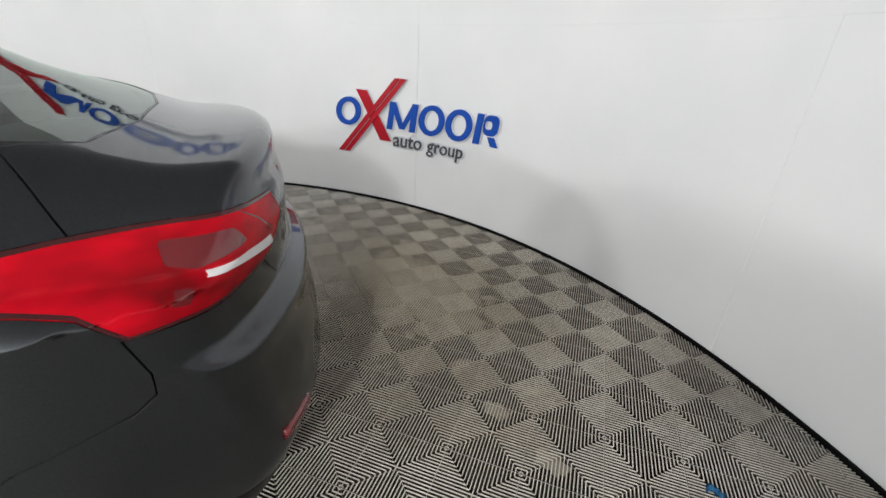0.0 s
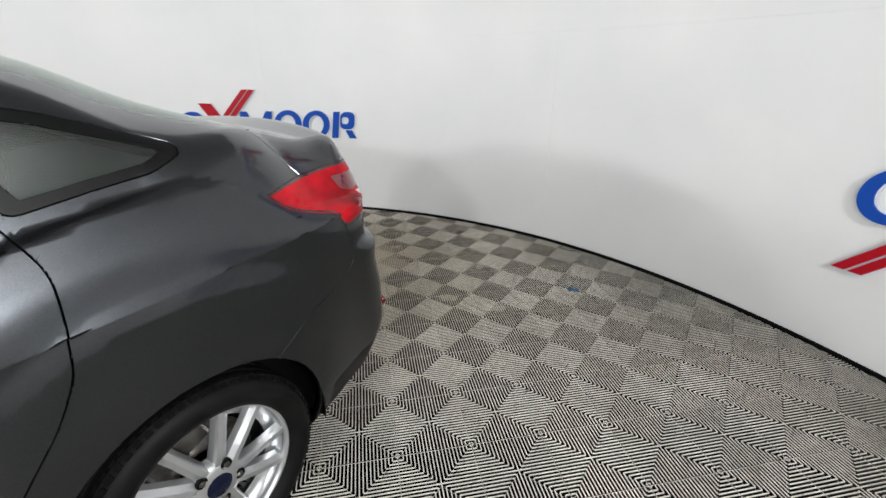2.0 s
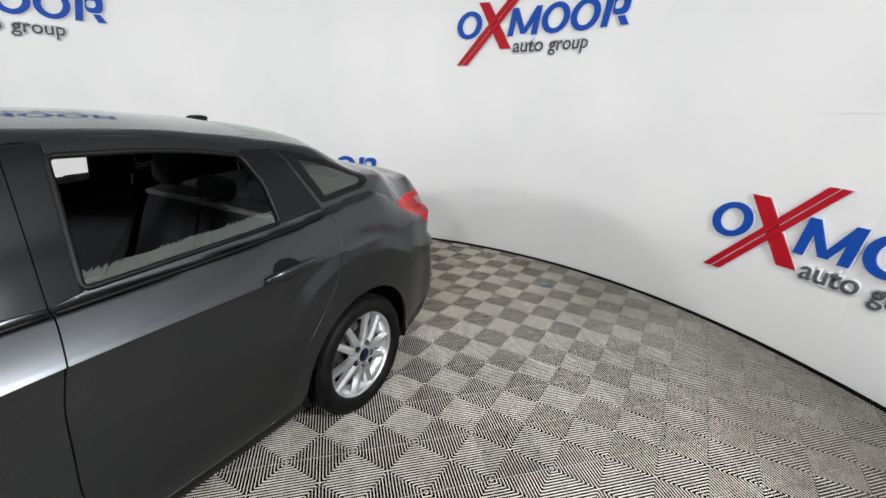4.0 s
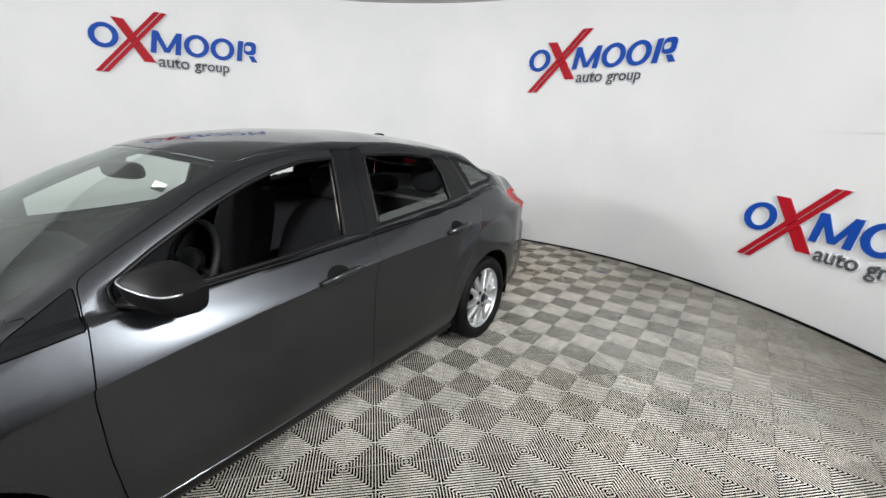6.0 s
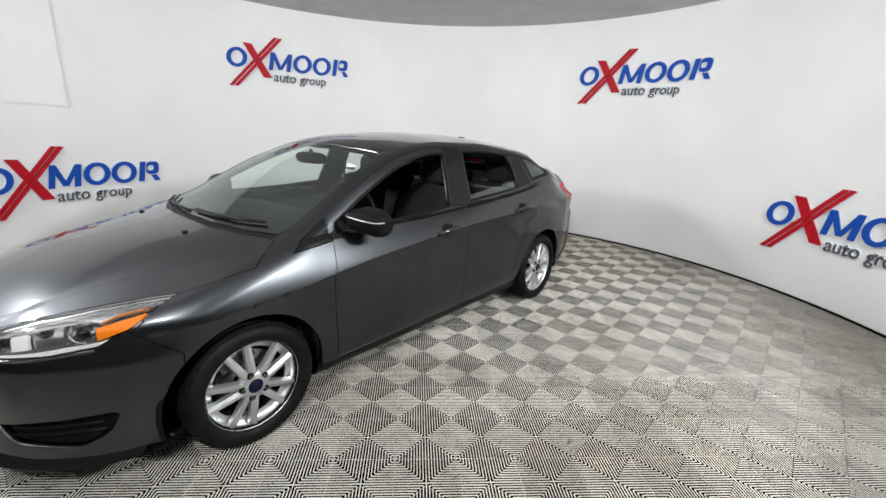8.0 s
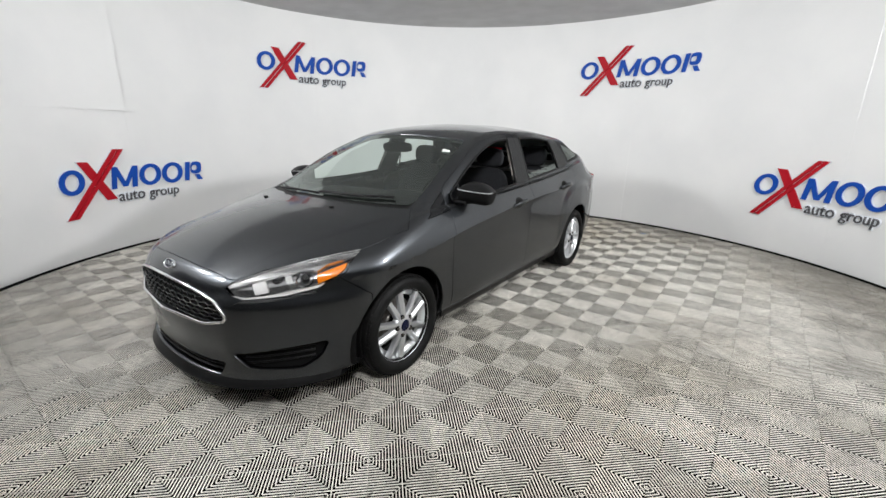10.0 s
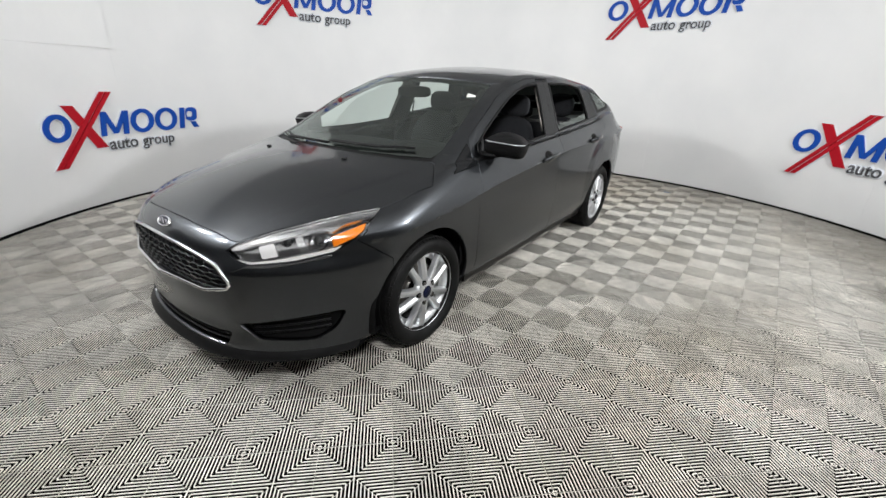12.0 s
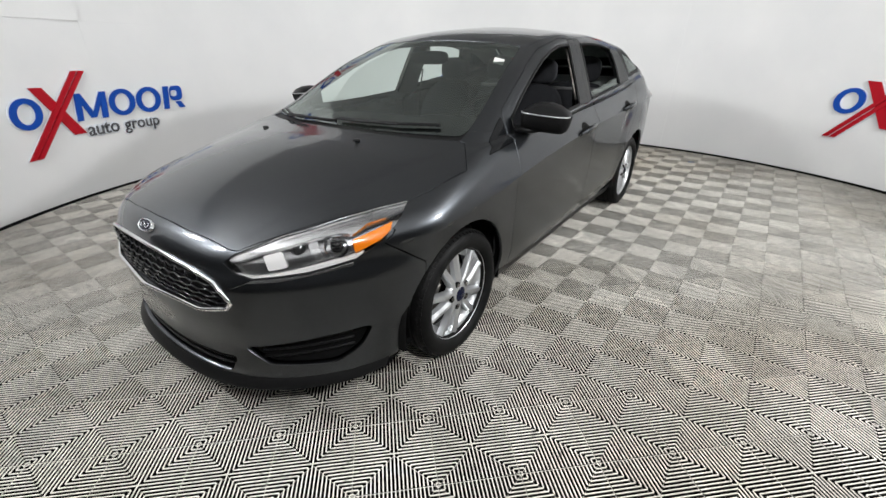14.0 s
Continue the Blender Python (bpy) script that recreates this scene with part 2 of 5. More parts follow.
# ---- wall signs: plain cut-out shapes on stand-offs ----
def sign_shape(outline, inner, depth, place, name, mat, parent, edge=0.009):
    """A flat cut-out with an optional opening; outline runs counter-clockwise. A wider white backing lies behind its coloured face."""
    for tag, grow, front, back, m in ((name, 0.0, depth, depth * 0.55, mat), (None, edge, depth * 0.5, 0.004, EDGE)):
        bm = bmesh.new()
        loops = []
        for loop, sign in ((outline, 1), (inner, -1)):
            if not loop:
                continue
            n = len(loop)
            pts = []
            for k in range(n):
                a, b, c = Vector(loop[k - 1]), Vector(loop[k]), Vector(loop[(k + 1) % n])
                d1, d2 = (b - a).normalized(), (c - b).normalized()
                nn = Vector((d1.y + d2.y, -d1.x - d2.x)).normalized()
                pts.append(b + nn * grow * sign * (1 if sign == 1 else 1))
            loops.append((pts, sign))
        rows = {}
        for side, dpt in (("f", front), ("b", back)):
            rows[side] = [[bm.verts.new(place(p.x, p.y, dpt)) for p in pts] for pts, _ in loops]
        for f, b in zip(rows["f"], rows["b"]):
            for k in range(len(f)):
                bm.faces.new((f[k], f[(k + 1) % len(f)], b[(k + 1) % len(f)], b[k]))
        if len(loops) == 2:
            for side in rows.values():
                o, i = side
                for k in range(len(o)):
                    bm.faces.new((o[k], o[(k + 1) % len(o)], i[(k + 1) % len(o)], i[k]))
        else:
            for side in rows.values():
                face = bm.faces.new(side[0])
                bmesh.ops.triangulate(bm, faces=[face])
        bmesh.ops.recalc_face_normals(bm, faces=bm.faces)
        if tag:
            top = part(tag, bm, m, parent)
        else:
            part("backing", bm, m, top, "white backing edge")


def oval(cx, cz, rx, rz, lean=0.0, n=40):
    return [(cx + rx * math.cos(2 * math.pi * k / n) + lean * rz * math.sin(2 * math.pi * k / n), cz + rz * math.sin(2 * math.pi * k / n)) for k in range(n)]


def slab(x0, z0, x1, z1, lean=0.0, r=0.02):
    """A block with rounded corners, counter-clockwise."""
    out = []
    for cx, cz, a0 in ((x1 - r, z0 + r, -90), (x1 - r, z1 - r, 0), (x0 + r, z1 - r, 90), (x0 + r, z0 + r, 180)):
        for k in range(5):
            a = radians(a0 + 22.5 * k)
            x, z = cx + r * math.cos(a), cz + r * math.sin(a)
            out.append((x + lean * (z - z0), z))
    return out


def wall_sign(deg, z, label):
    """deg: the wall angle of the tall red stroke's upper end; z: height of the lower edge of the red strokes."""
    empty = thing("wall_sign", label, "sign", "signs round the wall", Matrix.Translation(on_wall(deg, z, 0)))
    inv = empty.matrix_world.inverted()

    def place(x, h, depth):
        return inv @ on_wall(deg - math.degrees(x / RADIUS), z + h, depth)

    D = 0.03

    def ring(cx, cz):
        sign_shape(oval(cx, cz, 0.134, 0.127, 0.12), oval(cx, cz, 0.078, 0.085, 0.12), D, place, "blue_ring", BLUE, empty)

    def stroke(mat, name, *loop, deep=D):
        sign_shape(list(loop), None, deep, place, name, mat, empty)

    ring(-0.608, 0.388)
    stroke(RED, "red_stroke", (-0.735, 0.015), (-0.682, 0.015), (-0.045, 0.705), (-0.098, 0.705))
    stroke(RED, "red_stroke", (-0.668, 0.015), (-0.615, 0.015), (0.018, 0.70), (-0.032, 0.705))
    stroke(RED, "red_stroke", (-0.262, 0.16), (-0.148, 0.16), (-0.405, 0.583), (-0.515, 0.588), deep=D * 0.9)
    stroke(BLUE, "blue_bar", (-0.19, 0.27), (-0.135, 0.27), (-0.092, 0.51), (-0.147, 0.51))
    stroke(BLUE, "blue_bar", (-0.052, 0.285), (0.002, 0.285), (-0.09, 0.506), (-0.145, 0.506), deep=D * 0.95)
    stroke(BLUE, "blue_bar", (-0.048, 0.287), (0.0, 0.287), (0.146, 0.507), (0.092, 0.507), deep=D * 0.9)
    stroke(BLUE, "blue_bar", (0.055, 0.27), (0.112, 0.27), (0.15, 0.51), (0.093, 0.51))
    ring(0.293, 0.394)
    ring(0.575, 0.392)
    stroke(BLUE, "blue_bar", (0.725, 0.275), (0.783, 0.275), (0.822, 0.51), (0.763, 0.51))
    sign_shape(slab(0.815, 0.355, 0.955, 0.51, 0.12, 0.05), slab(0.83, 0.40, 0.905, 0.465, 0.12, 0.025), D, place, "blue_block", BLUE, empty)
    stroke(BLUE, "blue_bar", (0.905, 0.275), (0.97, 0.275), (0.93, 0.345), (0.87, 0.345))
    for word, x0, x1 in (("auto", -0.125, 0.185), ("group", 0.245, 0.625)):
        for name, mat, fat, front, back, label in (("lettering", DGREY, 0.004, D * 0.7, D * 0.4, ""), ("lettering_backing", EDGE, 0.075, D * 0.38, 0.004, "white backing edge")):
            plain = bpy.data.curves.new(word, "FONT")
            plain.body, plain.offset, plain.resolution_u = word, fat, 5
            carrier = bpy.data.objects.new(word, plain)
            flat_mesh = bpy.data.meshes.new_from_object(carrier)
            bm = bmesh.new()
            bm.from_mesh(flat_mesh)
            bmesh.ops.remove_doubles(bm, verts=bm.verts[:], dist=1e-5)
            bpy.data.objects.remove(carrier)
            bpy.data.meshes.remove(flat_mesh)
            bpy.data.curves.remove(plain)
            lo, hi = WORDS.setdefault(word, (min(v.co.x for v in bm.verts), max(v.co.x for v in bm.verts)))
            k = (x1 - x0) / (hi - lo)
            faces = bm.faces[:]
            r = bmesh.ops.extrude_face_region(bm, geom=faces)
            moved = {v for v in r["geom"] if isinstance(v, bmesh.types.BMVert)}
            for v in bm.verts:
                px, pz = (v.co.x - lo) * k, v.co.y * k
                v.co = place(x0 + px + 0.08 * pz, 0.125 + pz, front if v in moved else back)
            bmesh.ops.recalc_face_normals(bm, faces=bm.faces)
            if label:
                part(name, bm, mat, face, label)
            else:
                face = part(name, bm, mat, empty)


WORDS = {}
LOW, HIGH = 0.43, 1.945
for deg, z, label in ((201.0, LOW, "red, blue and grey sign low on the wall"), (162.8, HIGH, "red, blue and grey sign high on the wall"), (124.4, LOW, "red, blue and grey sign low behind the car"), (86.5, HIGH, "red, blue and grey sign high on the wall"), (48.5, LOW, "red, blue and grey sign low on the wall")):
    wall_sign(deg, z, label)


# ---- car: an outer skin that solves five soft-blended surfaces ----
def curve(xs, ys):
    """A smooth monotone curve through the given pairs."""
    xs, ys = np.array(xs, float), np.array(ys, float)
    h, d = np.diff(xs), np.diff(ys) / np.diff(xs)
    m = np.zeros_like(xs)
    m[0], m[-1] = d[0], d[-1]
    for k in range(1, len(xs) - 1):
        if d[k - 1] * d[k] > 0:
            w1, w2 = 2 * h[k] + h[k - 1], h[k] + 2 * h[k - 1]
            m[k] = (w1 + w2) / (w1 / d[k - 1] + w2 / d[k])

    def at(x):
        x = np.clip(x, xs[0], xs[-1])
        k = np.clip(np.searchsorted(xs, x) - 1, 0, len(xs) - 2)
        t = (x - xs[k]) / h[k]
        return (1 + 2 * t) * (1 - t) ** 2 * ys[k] + t * (1 - t) ** 2 * h[k] * m[k] + t * t * (3 - 2 * t) * ys[k + 1] + t * t * (t - 1) * h[k] * m[k + 1]
    return at


top_line = curve([-2.6, -2.24, -2.19, -2.1, -1.9, -1.6, -1.3, -1.12, -1.0, -0.6, -0.25, 0.0, 0.25, 0.6, 0.9, 1.05, 1.35, 1.62, 1.75, 2.0, 2.16, 2.22, 2.6],
    [0.3, 0.6586, 0.709, 0.7517, 0.8276, 0.9037, 0.9534, 1.0075, 1.0678, 1.2774, 1.403, 1.4332, 1.4489, 1.4498, 1.4335, 1.4224, 1.3814, 1.2495, 1.1969, 1.1256, 1.1287, 1.1325, 0.9])
top_sweep = curve([-2.4, -1.9, -1.4, -1.1, -0.8, -0.3, 0.1, 0.7, 1.0, 1.4, 1.75, 2.0, 2.3],
    [0.3052, 0.195, 0.1397, 0.249, 0.3304, 0.2958, 0.0077, -0.0473, -0.2311, -0.3363, -0.0507, -0.0265, 0.0005])
top_crown = curve([-2.3, -2.0, -1.6, -1.15, -0.8, -0.2, 0.5, 1.0, 1.5, 1.8, 2.2],
    [0.1143, 0.1154, 0.1443, 0.0586, -0.0093, 0.1102, 0.1522, 0.155, 0.088, 0.052, 0.073])
half_width = curve([-2.3, -1.9, -1.65, -1.324, -0.95, -0.4, 0.3, 0.9, 1.324, 1.7, 1.95, 2.3],
    [0.84, 0.87, 0.8951, 0.9076, 0.908, 0.9098, 0.9016, 0.9038, 0.9054, 0.8842, 0.8316, 0.7957])
crease = curve([-2.2, -1.3, -0.62, 0.185, 1.04, 1.6, 2.2], [0.66, 0.715, 0.80, 0.862, 0.893, 0.915, 0.93])
belt = curve([-2.2, -1.3, -0.9, 0.15, 0.98, 1.3, 1.45, 1.6, 1.85, 2.2],
    [0.84, 0.8997, 0.9302, 0.9677, 1.0295, 1.0845, 1.0982, 1.046, 0.955, 0.94])
side_low = curve([-0.30, 0.0, 0.05, 0.11, 0.2, 0.35, 0.5, 0.9], [-0.2, -0.12, -0.085, -0.06, -0.034, -0.02, -0.012, -0.012])
front_line = curve([0.0, 0.15, 0.22, 0.32, 0.45, 0.58, 0.66, 0.72, 0.8, 1.0],
    [-2.1196, -2.199, -2.2258, -2.2145, -2.232, -2.241, -2.2139, -2.2113, -2.1218, -1.8999])
rear_line = curve([0.0, 0.22, 0.3, 0.42, 0.55, 0.68, 0.74, 0.8, 0.95, 1.05, 1.12, 1.3],
    [2.12, 2.1909, 2.2415, 2.2995, 2.2945, 2.2737, 2.2783, 2.2277, 2.2296, 2.2105, 2.2237, 2.22])


SHAPE = [0.0693, 0.0323, 0.3888, 0.0875, 0.0587, 0.213, 0.7099, 0.2366, 0.1834, 0.0635]
SHOULDER, STEP_IN, LEAN_IN, LEAN_CURVE, ROUND, FRONT_2, FRONT_4, REAR_2, REAR_4, ROUND_END = SHAPE


def soft(a, b, k):
    h = np.clip(0.5 + 0.5 * (a - b) / k, 0, 1)
    return b + (a - b) * h + k * h * (1 - h)


def side_of(y, z):
    w, zc, zb = half_width(y), crease(y), belt(y)
    low = w + side_low(z - 0.15)
    t = np.clip((z - zc) / (zb - zc), 0, 1)
    fade = np.clip((y + 1.25) / 0.3, 0, 1) * np.clip((1.35 - y) / 0.4, 0, 1)
    up = w - SHOULDER * t ** (1.4 - 0.25 * fade)
    body = np.where(z < zc, np.minimum(low, w) - 0.008 * fade * (1 - np.exp(-np.maximum(zc - z, 0) / 0.05)), up)
    # the flare over the rear wheel with a hollow above it
    rr = np.hypot(y - 1.324, z - 0.322)
    lift = 0.009 * np.clip(1 - (rr - 0.55) / 0.06, 0, 1) - 0.007 * np.exp(-((rr - 0.62) / 0.045) ** 2)
    body = body + lift * np.clip((1.75 - y) / 0.4, 0, 1) * np.clip((y - 0.85) / 0.15, 0, 1) * np.clip((z - 0.3) / 0.15, 0, 1) * np.clip((zb - z) / 0.1, 0, 1)
    glass = w - SHOULDER - STEP_IN * np.clip((1.62 - y) / 0.25, 0, 1) * np.clip((z - zb) / 0.012, 0, 1) - (LEAN_IN + 0.6 * np.clip((y - 1.5) / 0.3, 0, 1)) * np.maximum(z - zb - 0.004, 0) - LEAN_CURVE * np.maximum(z - zb - 0.004, 0) ** 2
    return np.where(z < zb, body, glass)


def inside(x, y, z):
    s = x - side_of(y, z)
    t = z - (top_line(y - top_sweep(y) * x * x) - top_crown(y) * x * x)
    # the hood's raised middle, between two creases that spread towards the windshield
    fold = 0.45 + 0.22 * (y + 2.08) / 0.8
    t = t - 0.007 * np.clip((-1.22 - y) / 0.2, 0, 1) * np.clip((y + 2.2) / 0.15, 0, 1) * (0.5 - np.arctan((x - fold) / 0.012) / math.pi)
    f = front_line(z) + FRONT_2 * x ** 2 + FRONT_4 * x ** 4 - y
    r = y - (rear_line(z) - REAR_2 * x ** 2 - REAR_4 * x ** 4)
    b = 0.175 + 0.06 * np.clip((y - 1.5) / 0.6, 0, 1) - z
    g = soft(s, t * 0.85, ROUND)
    g = soft(g, f * 0.8, ROUND_END)
    g = soft(g, r * 0.8, ROUND_END)
    return soft(g, b, 0.02)


def skin():
    """Half of the outer skin as a grid of places: rows from nose to tail, columns from the bottom up to the roof's middle."""
    kx, z0, z1, y0, y1 = 0.42, 0.40, 0.74, -1.72, 1.78
    sec = [(t, z0, 0.0, -1.0) for t in np.linspace(0, kx, 14)[:-1]]
    sec += [(kx, z0, math.sin(a), -math.cos(a)) for a in np.linspace(0, math.pi / 2, 20)[:-1]]
    sec += [(kx, z, 1.0, 0.0) for z in np.linspace(z0, z1, 28)[:-1]]
    # columns of the upper arc are laid so that one of them runs along the crease
    arc0 = len(sec)
    arc = np.concatenate([np.linspace(0, 0.19, 11), [0.195, 0.2, 0.205], np.linspace(0.21, 1, 52)[:-1]])
    sec += [(kx, z1, 0.0, 0.0) for a in arc]
    sec += [(t, z1, 0.0, 1.0) for t in np.linspace(kx, 0, 26)]
    sec = np.array(sec)
    long = [(l, y0, 0.0) for l in np.linspace(0.02, 1, 26)[:-1]]
    long += [(1, y0, a) for a in np.linspace(0, math.pi / 2, 34)[:-1]]
    long += [(1, y, math.pi / 2) for y in np.linspace(y0, y1, 210)[:-1]]
    long += [(1, y1, a) for a in np.linspace(math.pi / 2, math.pi, 34)[:-1]]
    long += [(l, y1, math.pi) for l in np.linspace(1, 0.02, 26)]
    long = np.array(long)
    l, yy, a = (long[:, k][:, None] for k in range(3))
    sx, sz, dx, dz = (sec[:, k][None, :] for k in range(4))
    zm = (z0 + z1) / 2
    yc = np.clip(long[:, 1], -1.25, 1.75)
    ac = np.maximum(np.arctan2(crease(yc) - z1, half_width(yc) - kx), 0.03)[:, None]
    turn = np.where(arc < 0.2, ac * arc / 0.2, ac + (math.pi / 2 - ac) * (arc - 0.2) / 0.8)
    dx, dz = np.repeat(dx, len(long), 0), np.repeat(dz, len(long), 0)
    dx[:, arc0:arc0 + len(arc)], dz[:, arc0:arc0 + len(arc)] = np.cos(turn), np.sin(turn)
    K = np.stack(np.broadcast_arrays(l * sx, yy, zm + l * (sz - zm)), -1)
    D = np.stack(np.broadcast_arrays(np.sin(a) * dx, -np.cos(a) + 0 * dx, np.sin(a) * dz), -1)
    lo, hi = np.zeros(K.shape[:2]), np.full(K.shape[:2], 1.3)
    for _ in range(34):
        mid = (lo + hi) / 2
        P = K + D * mid[..., None]
        g = inside(P[..., 0], P[..., 1], P[..., 2])
        lo, hi = np.where(g < 0, mid, lo), np.where(g < 0, hi, mid)
    return K + D * lo[..., None]



GLASS = bpy.data.materials.new("clear tinted glass")
GLASS.use_nodes = True
nt = GLASS.node_tree
nt.nodes.remove(nt.nodes["Principled BSDF"])
g_clear, g_gloss, g_mix, g_fres = (node(GLASS, k) for k in ("ShaderNodeBsdfTransparent", "ShaderNodeBsdfGlossy", "ShaderNodeMixShader", "ShaderNodeFresnel"))
g_clear.inputs[0].default_value = (0.74, 0.84, 0.79, 1)
g_gloss.inputs["Color"].default_value = (0.92, 1, 0.96, 1)
g_gloss.inputs["Roughness"].default_value = 0.02
g_fres.inputs[0].default_value = 2.1
join(GLASS, g_fres, 0, g_mix, 0)
join(GLASS, g_clear, 0, g_mix, 1)
join(GLASS, g_gloss, 0, g_mix, 2)
join(GLASS, g_mix, 0, nt.nodes["Material Output"], 0)
LENS = GLASS.copy()
LENS.name = "clear lamp cover"
LENS.node_tree.nodes["Glossy BSDF"].inputs["Color"].default_value = (1, 1, 1, 1)
LENS.node_tree.nodes["Fresnel"].inputs[0].default_value = 1.4
LENS.node_tree.nodes["Transparent BSDF"].inputs[0].default_value = (0.95, 0.95, 0.95, 1)
TRIM = material("black satin trim", (0.005, 0.005, 0.0053), 0.42, 0, 0, 0.16)
GLOSS = material("black gloss pillar", (0.006, 0.0063, 0.007), 0.12, 0, 0, 0.2)
CLOTH = material("black seat cloth", (0.022, 0.023, 0.026), 0.9, 0, 0, 0.2)
vary(CLOTH, (0.014, 0.0145, 0.017), (0.034, 0.035, 0.039), 220, 2)
relief(CLOTH, 500, 0.4, 0.001)
LINER = material("grey headliner", (0.10, 0.10, 0.10), 0.95)
DASH = material("black dashboard plastic", (0.010, 0.0105, 0.011), 0.65, 0, 0, 0.3)
relief(DASH, 400, 0.3, 0.0006)
CHROME = material("bright chrome", (0.85, 0.86, 0.87), 0.08, 1.0)
SILVER = material("silver painted alloy", (0.56, 0.57, 0.58), 0.36, 0.85, 0.3)
vary(SILVER, 0.3, 0.42, 30, 3, "Roughness")
STEEL = material("grey brake steel", (0.28, 0.27, 0.26), 0.4, 0.9)
vary(STEEL, (0.07, 0.06, 0.05), (0.2, 0.19, 0.18), 25)
TYRE = material("black tyre rubber", (0.005, 0.005, 0.0053), 0.55, 0, 0, 0.12)
vary(TYRE, 0.003, 0.007, 20)
AMBER = material("amber lens", (0.78, 0.225, 0.008), 0.15)
REDLENS = material("red lamp lens", (0.4, 0.004, 0.012), 0.4, 0.0, 0.14, 0.1)
vary(REDLENS, (0.16, 0.0006, 0.003), (0.66, 0.0015, 0.014), 6, 2, stretch=(1, 1, 2.4))
DARKRED = material("dark red lens", (0.13, 0.003, 0.006), 0.15, 0.0, 1.0)
RIMRED = material("dark rim plastic", (0.05, 0.003, 0.005), 0.2, 0.0, 0.5)
SMOKED = material("smoked chrome", (0.5, 0.5, 0.51), 0.2, 1.0)
WHITELENS = material("white lamp lens", (0.8, 0.79, 0.78), 0.2, 0.0, 1.0)
PAPER = material("white paper", (0.5, 0.5, 0.48), 0.7)
NAVY = material("dark blue enamel", (0.004, 0.006, 0.02), 0.25, 0, 0, 0.2)
# near-black that stands in for the shade inside small recesses
RECESS_SHADE = material("painted recess shade", (0.004, 0.004, 0.004), 0.7, 0, 0, 0.1)
SHELF = material("grey shelf cloth", (0.14, 0.14, 0.135), 0.95)
vary(SHELF, 0.11, 0.16, 60)
BRIGHT = material("bright aluminised reflector", (0.86, 0.86, 0.87), 0.2, 1.0)

car = thing("car", "dark grey metallic four-door sedan with lowered side windows", "car")
P = skin()

# ---- cutting the skin into panels ----
SV = P.reshape(-1, 3)
n_rows, n_cols = P.shape[:2]
idx = np.arange(n_rows * n_cols).reshape(n_rows, n_cols)
qa, qb, qc, qd = idx[:-1, :-1].ravel(), idx[:-1, 1:].ravel(), idx[1:, 1:].ravel(), idx[1:, :-1].ravel()
ST = np.concatenate([np.c_[qa, qb, qc], np.c_[qa, qc, qd]])


def slope(v, e=0.0015):
    """The outward direction of the skin at places v."""
    x, y, z = np.abs(v[:, 0]), v[:, 1], v[:, 2]
    g = np.stack([inside(np.abs(x + e), y, z) - inside(np.abs(x - e), y, z), inside(x, y + e, z) - inside(x, y - e, z), inside(x, y, z + e) - inside(x, y, z - e)], 1)
    g /= np.linalg.norm(g, axis=1)[:, None] + 1e-12
    return g


cross = np.cross(SV[ST[:, 1]] - SV[ST[:, 0]], SV[ST[:, 2]] - SV[ST[:, 0]])
ST = ST[np.linalg.norm(cross, axis=1) > 1e-9]
tn = slope(SV[ST].mean(1))
cross = np.cross(SV[ST[:, 1]] - SV[ST[:, 0]], SV[ST[:, 2]] - SV[ST[:, 0]])
flip = (cross * tn).sum(1) < 0
ST[flip] = ST[flip][:, ::-1]

VIEWS = {"side": ((0, 1, 0), (0, 0, 1), (1, 0, 0)), "top": ((1, 0, 0), (0, 1, 0), (0, 0, 1)), "front": ((1, 0, 0), (0, 0, 1), (0, -1, 0)), "rear": ((1, 0, 0), (0, 0, 1), (0, 1, 0)),
         "lamp": ((0.75, 0.66, 0), (0, 0, 1), (0.66, -0.75, 0)), "tail": ((0.66, -0.75, 0), (0, 0, 1), (0.75, 0.66, 0))}


def flat(points, view):
    a, b, _ = VIEWS[view]
    points = np.asarray(points, float)
    return np.c_[points @ np.array(a, float), points @ np.array(b, float)]


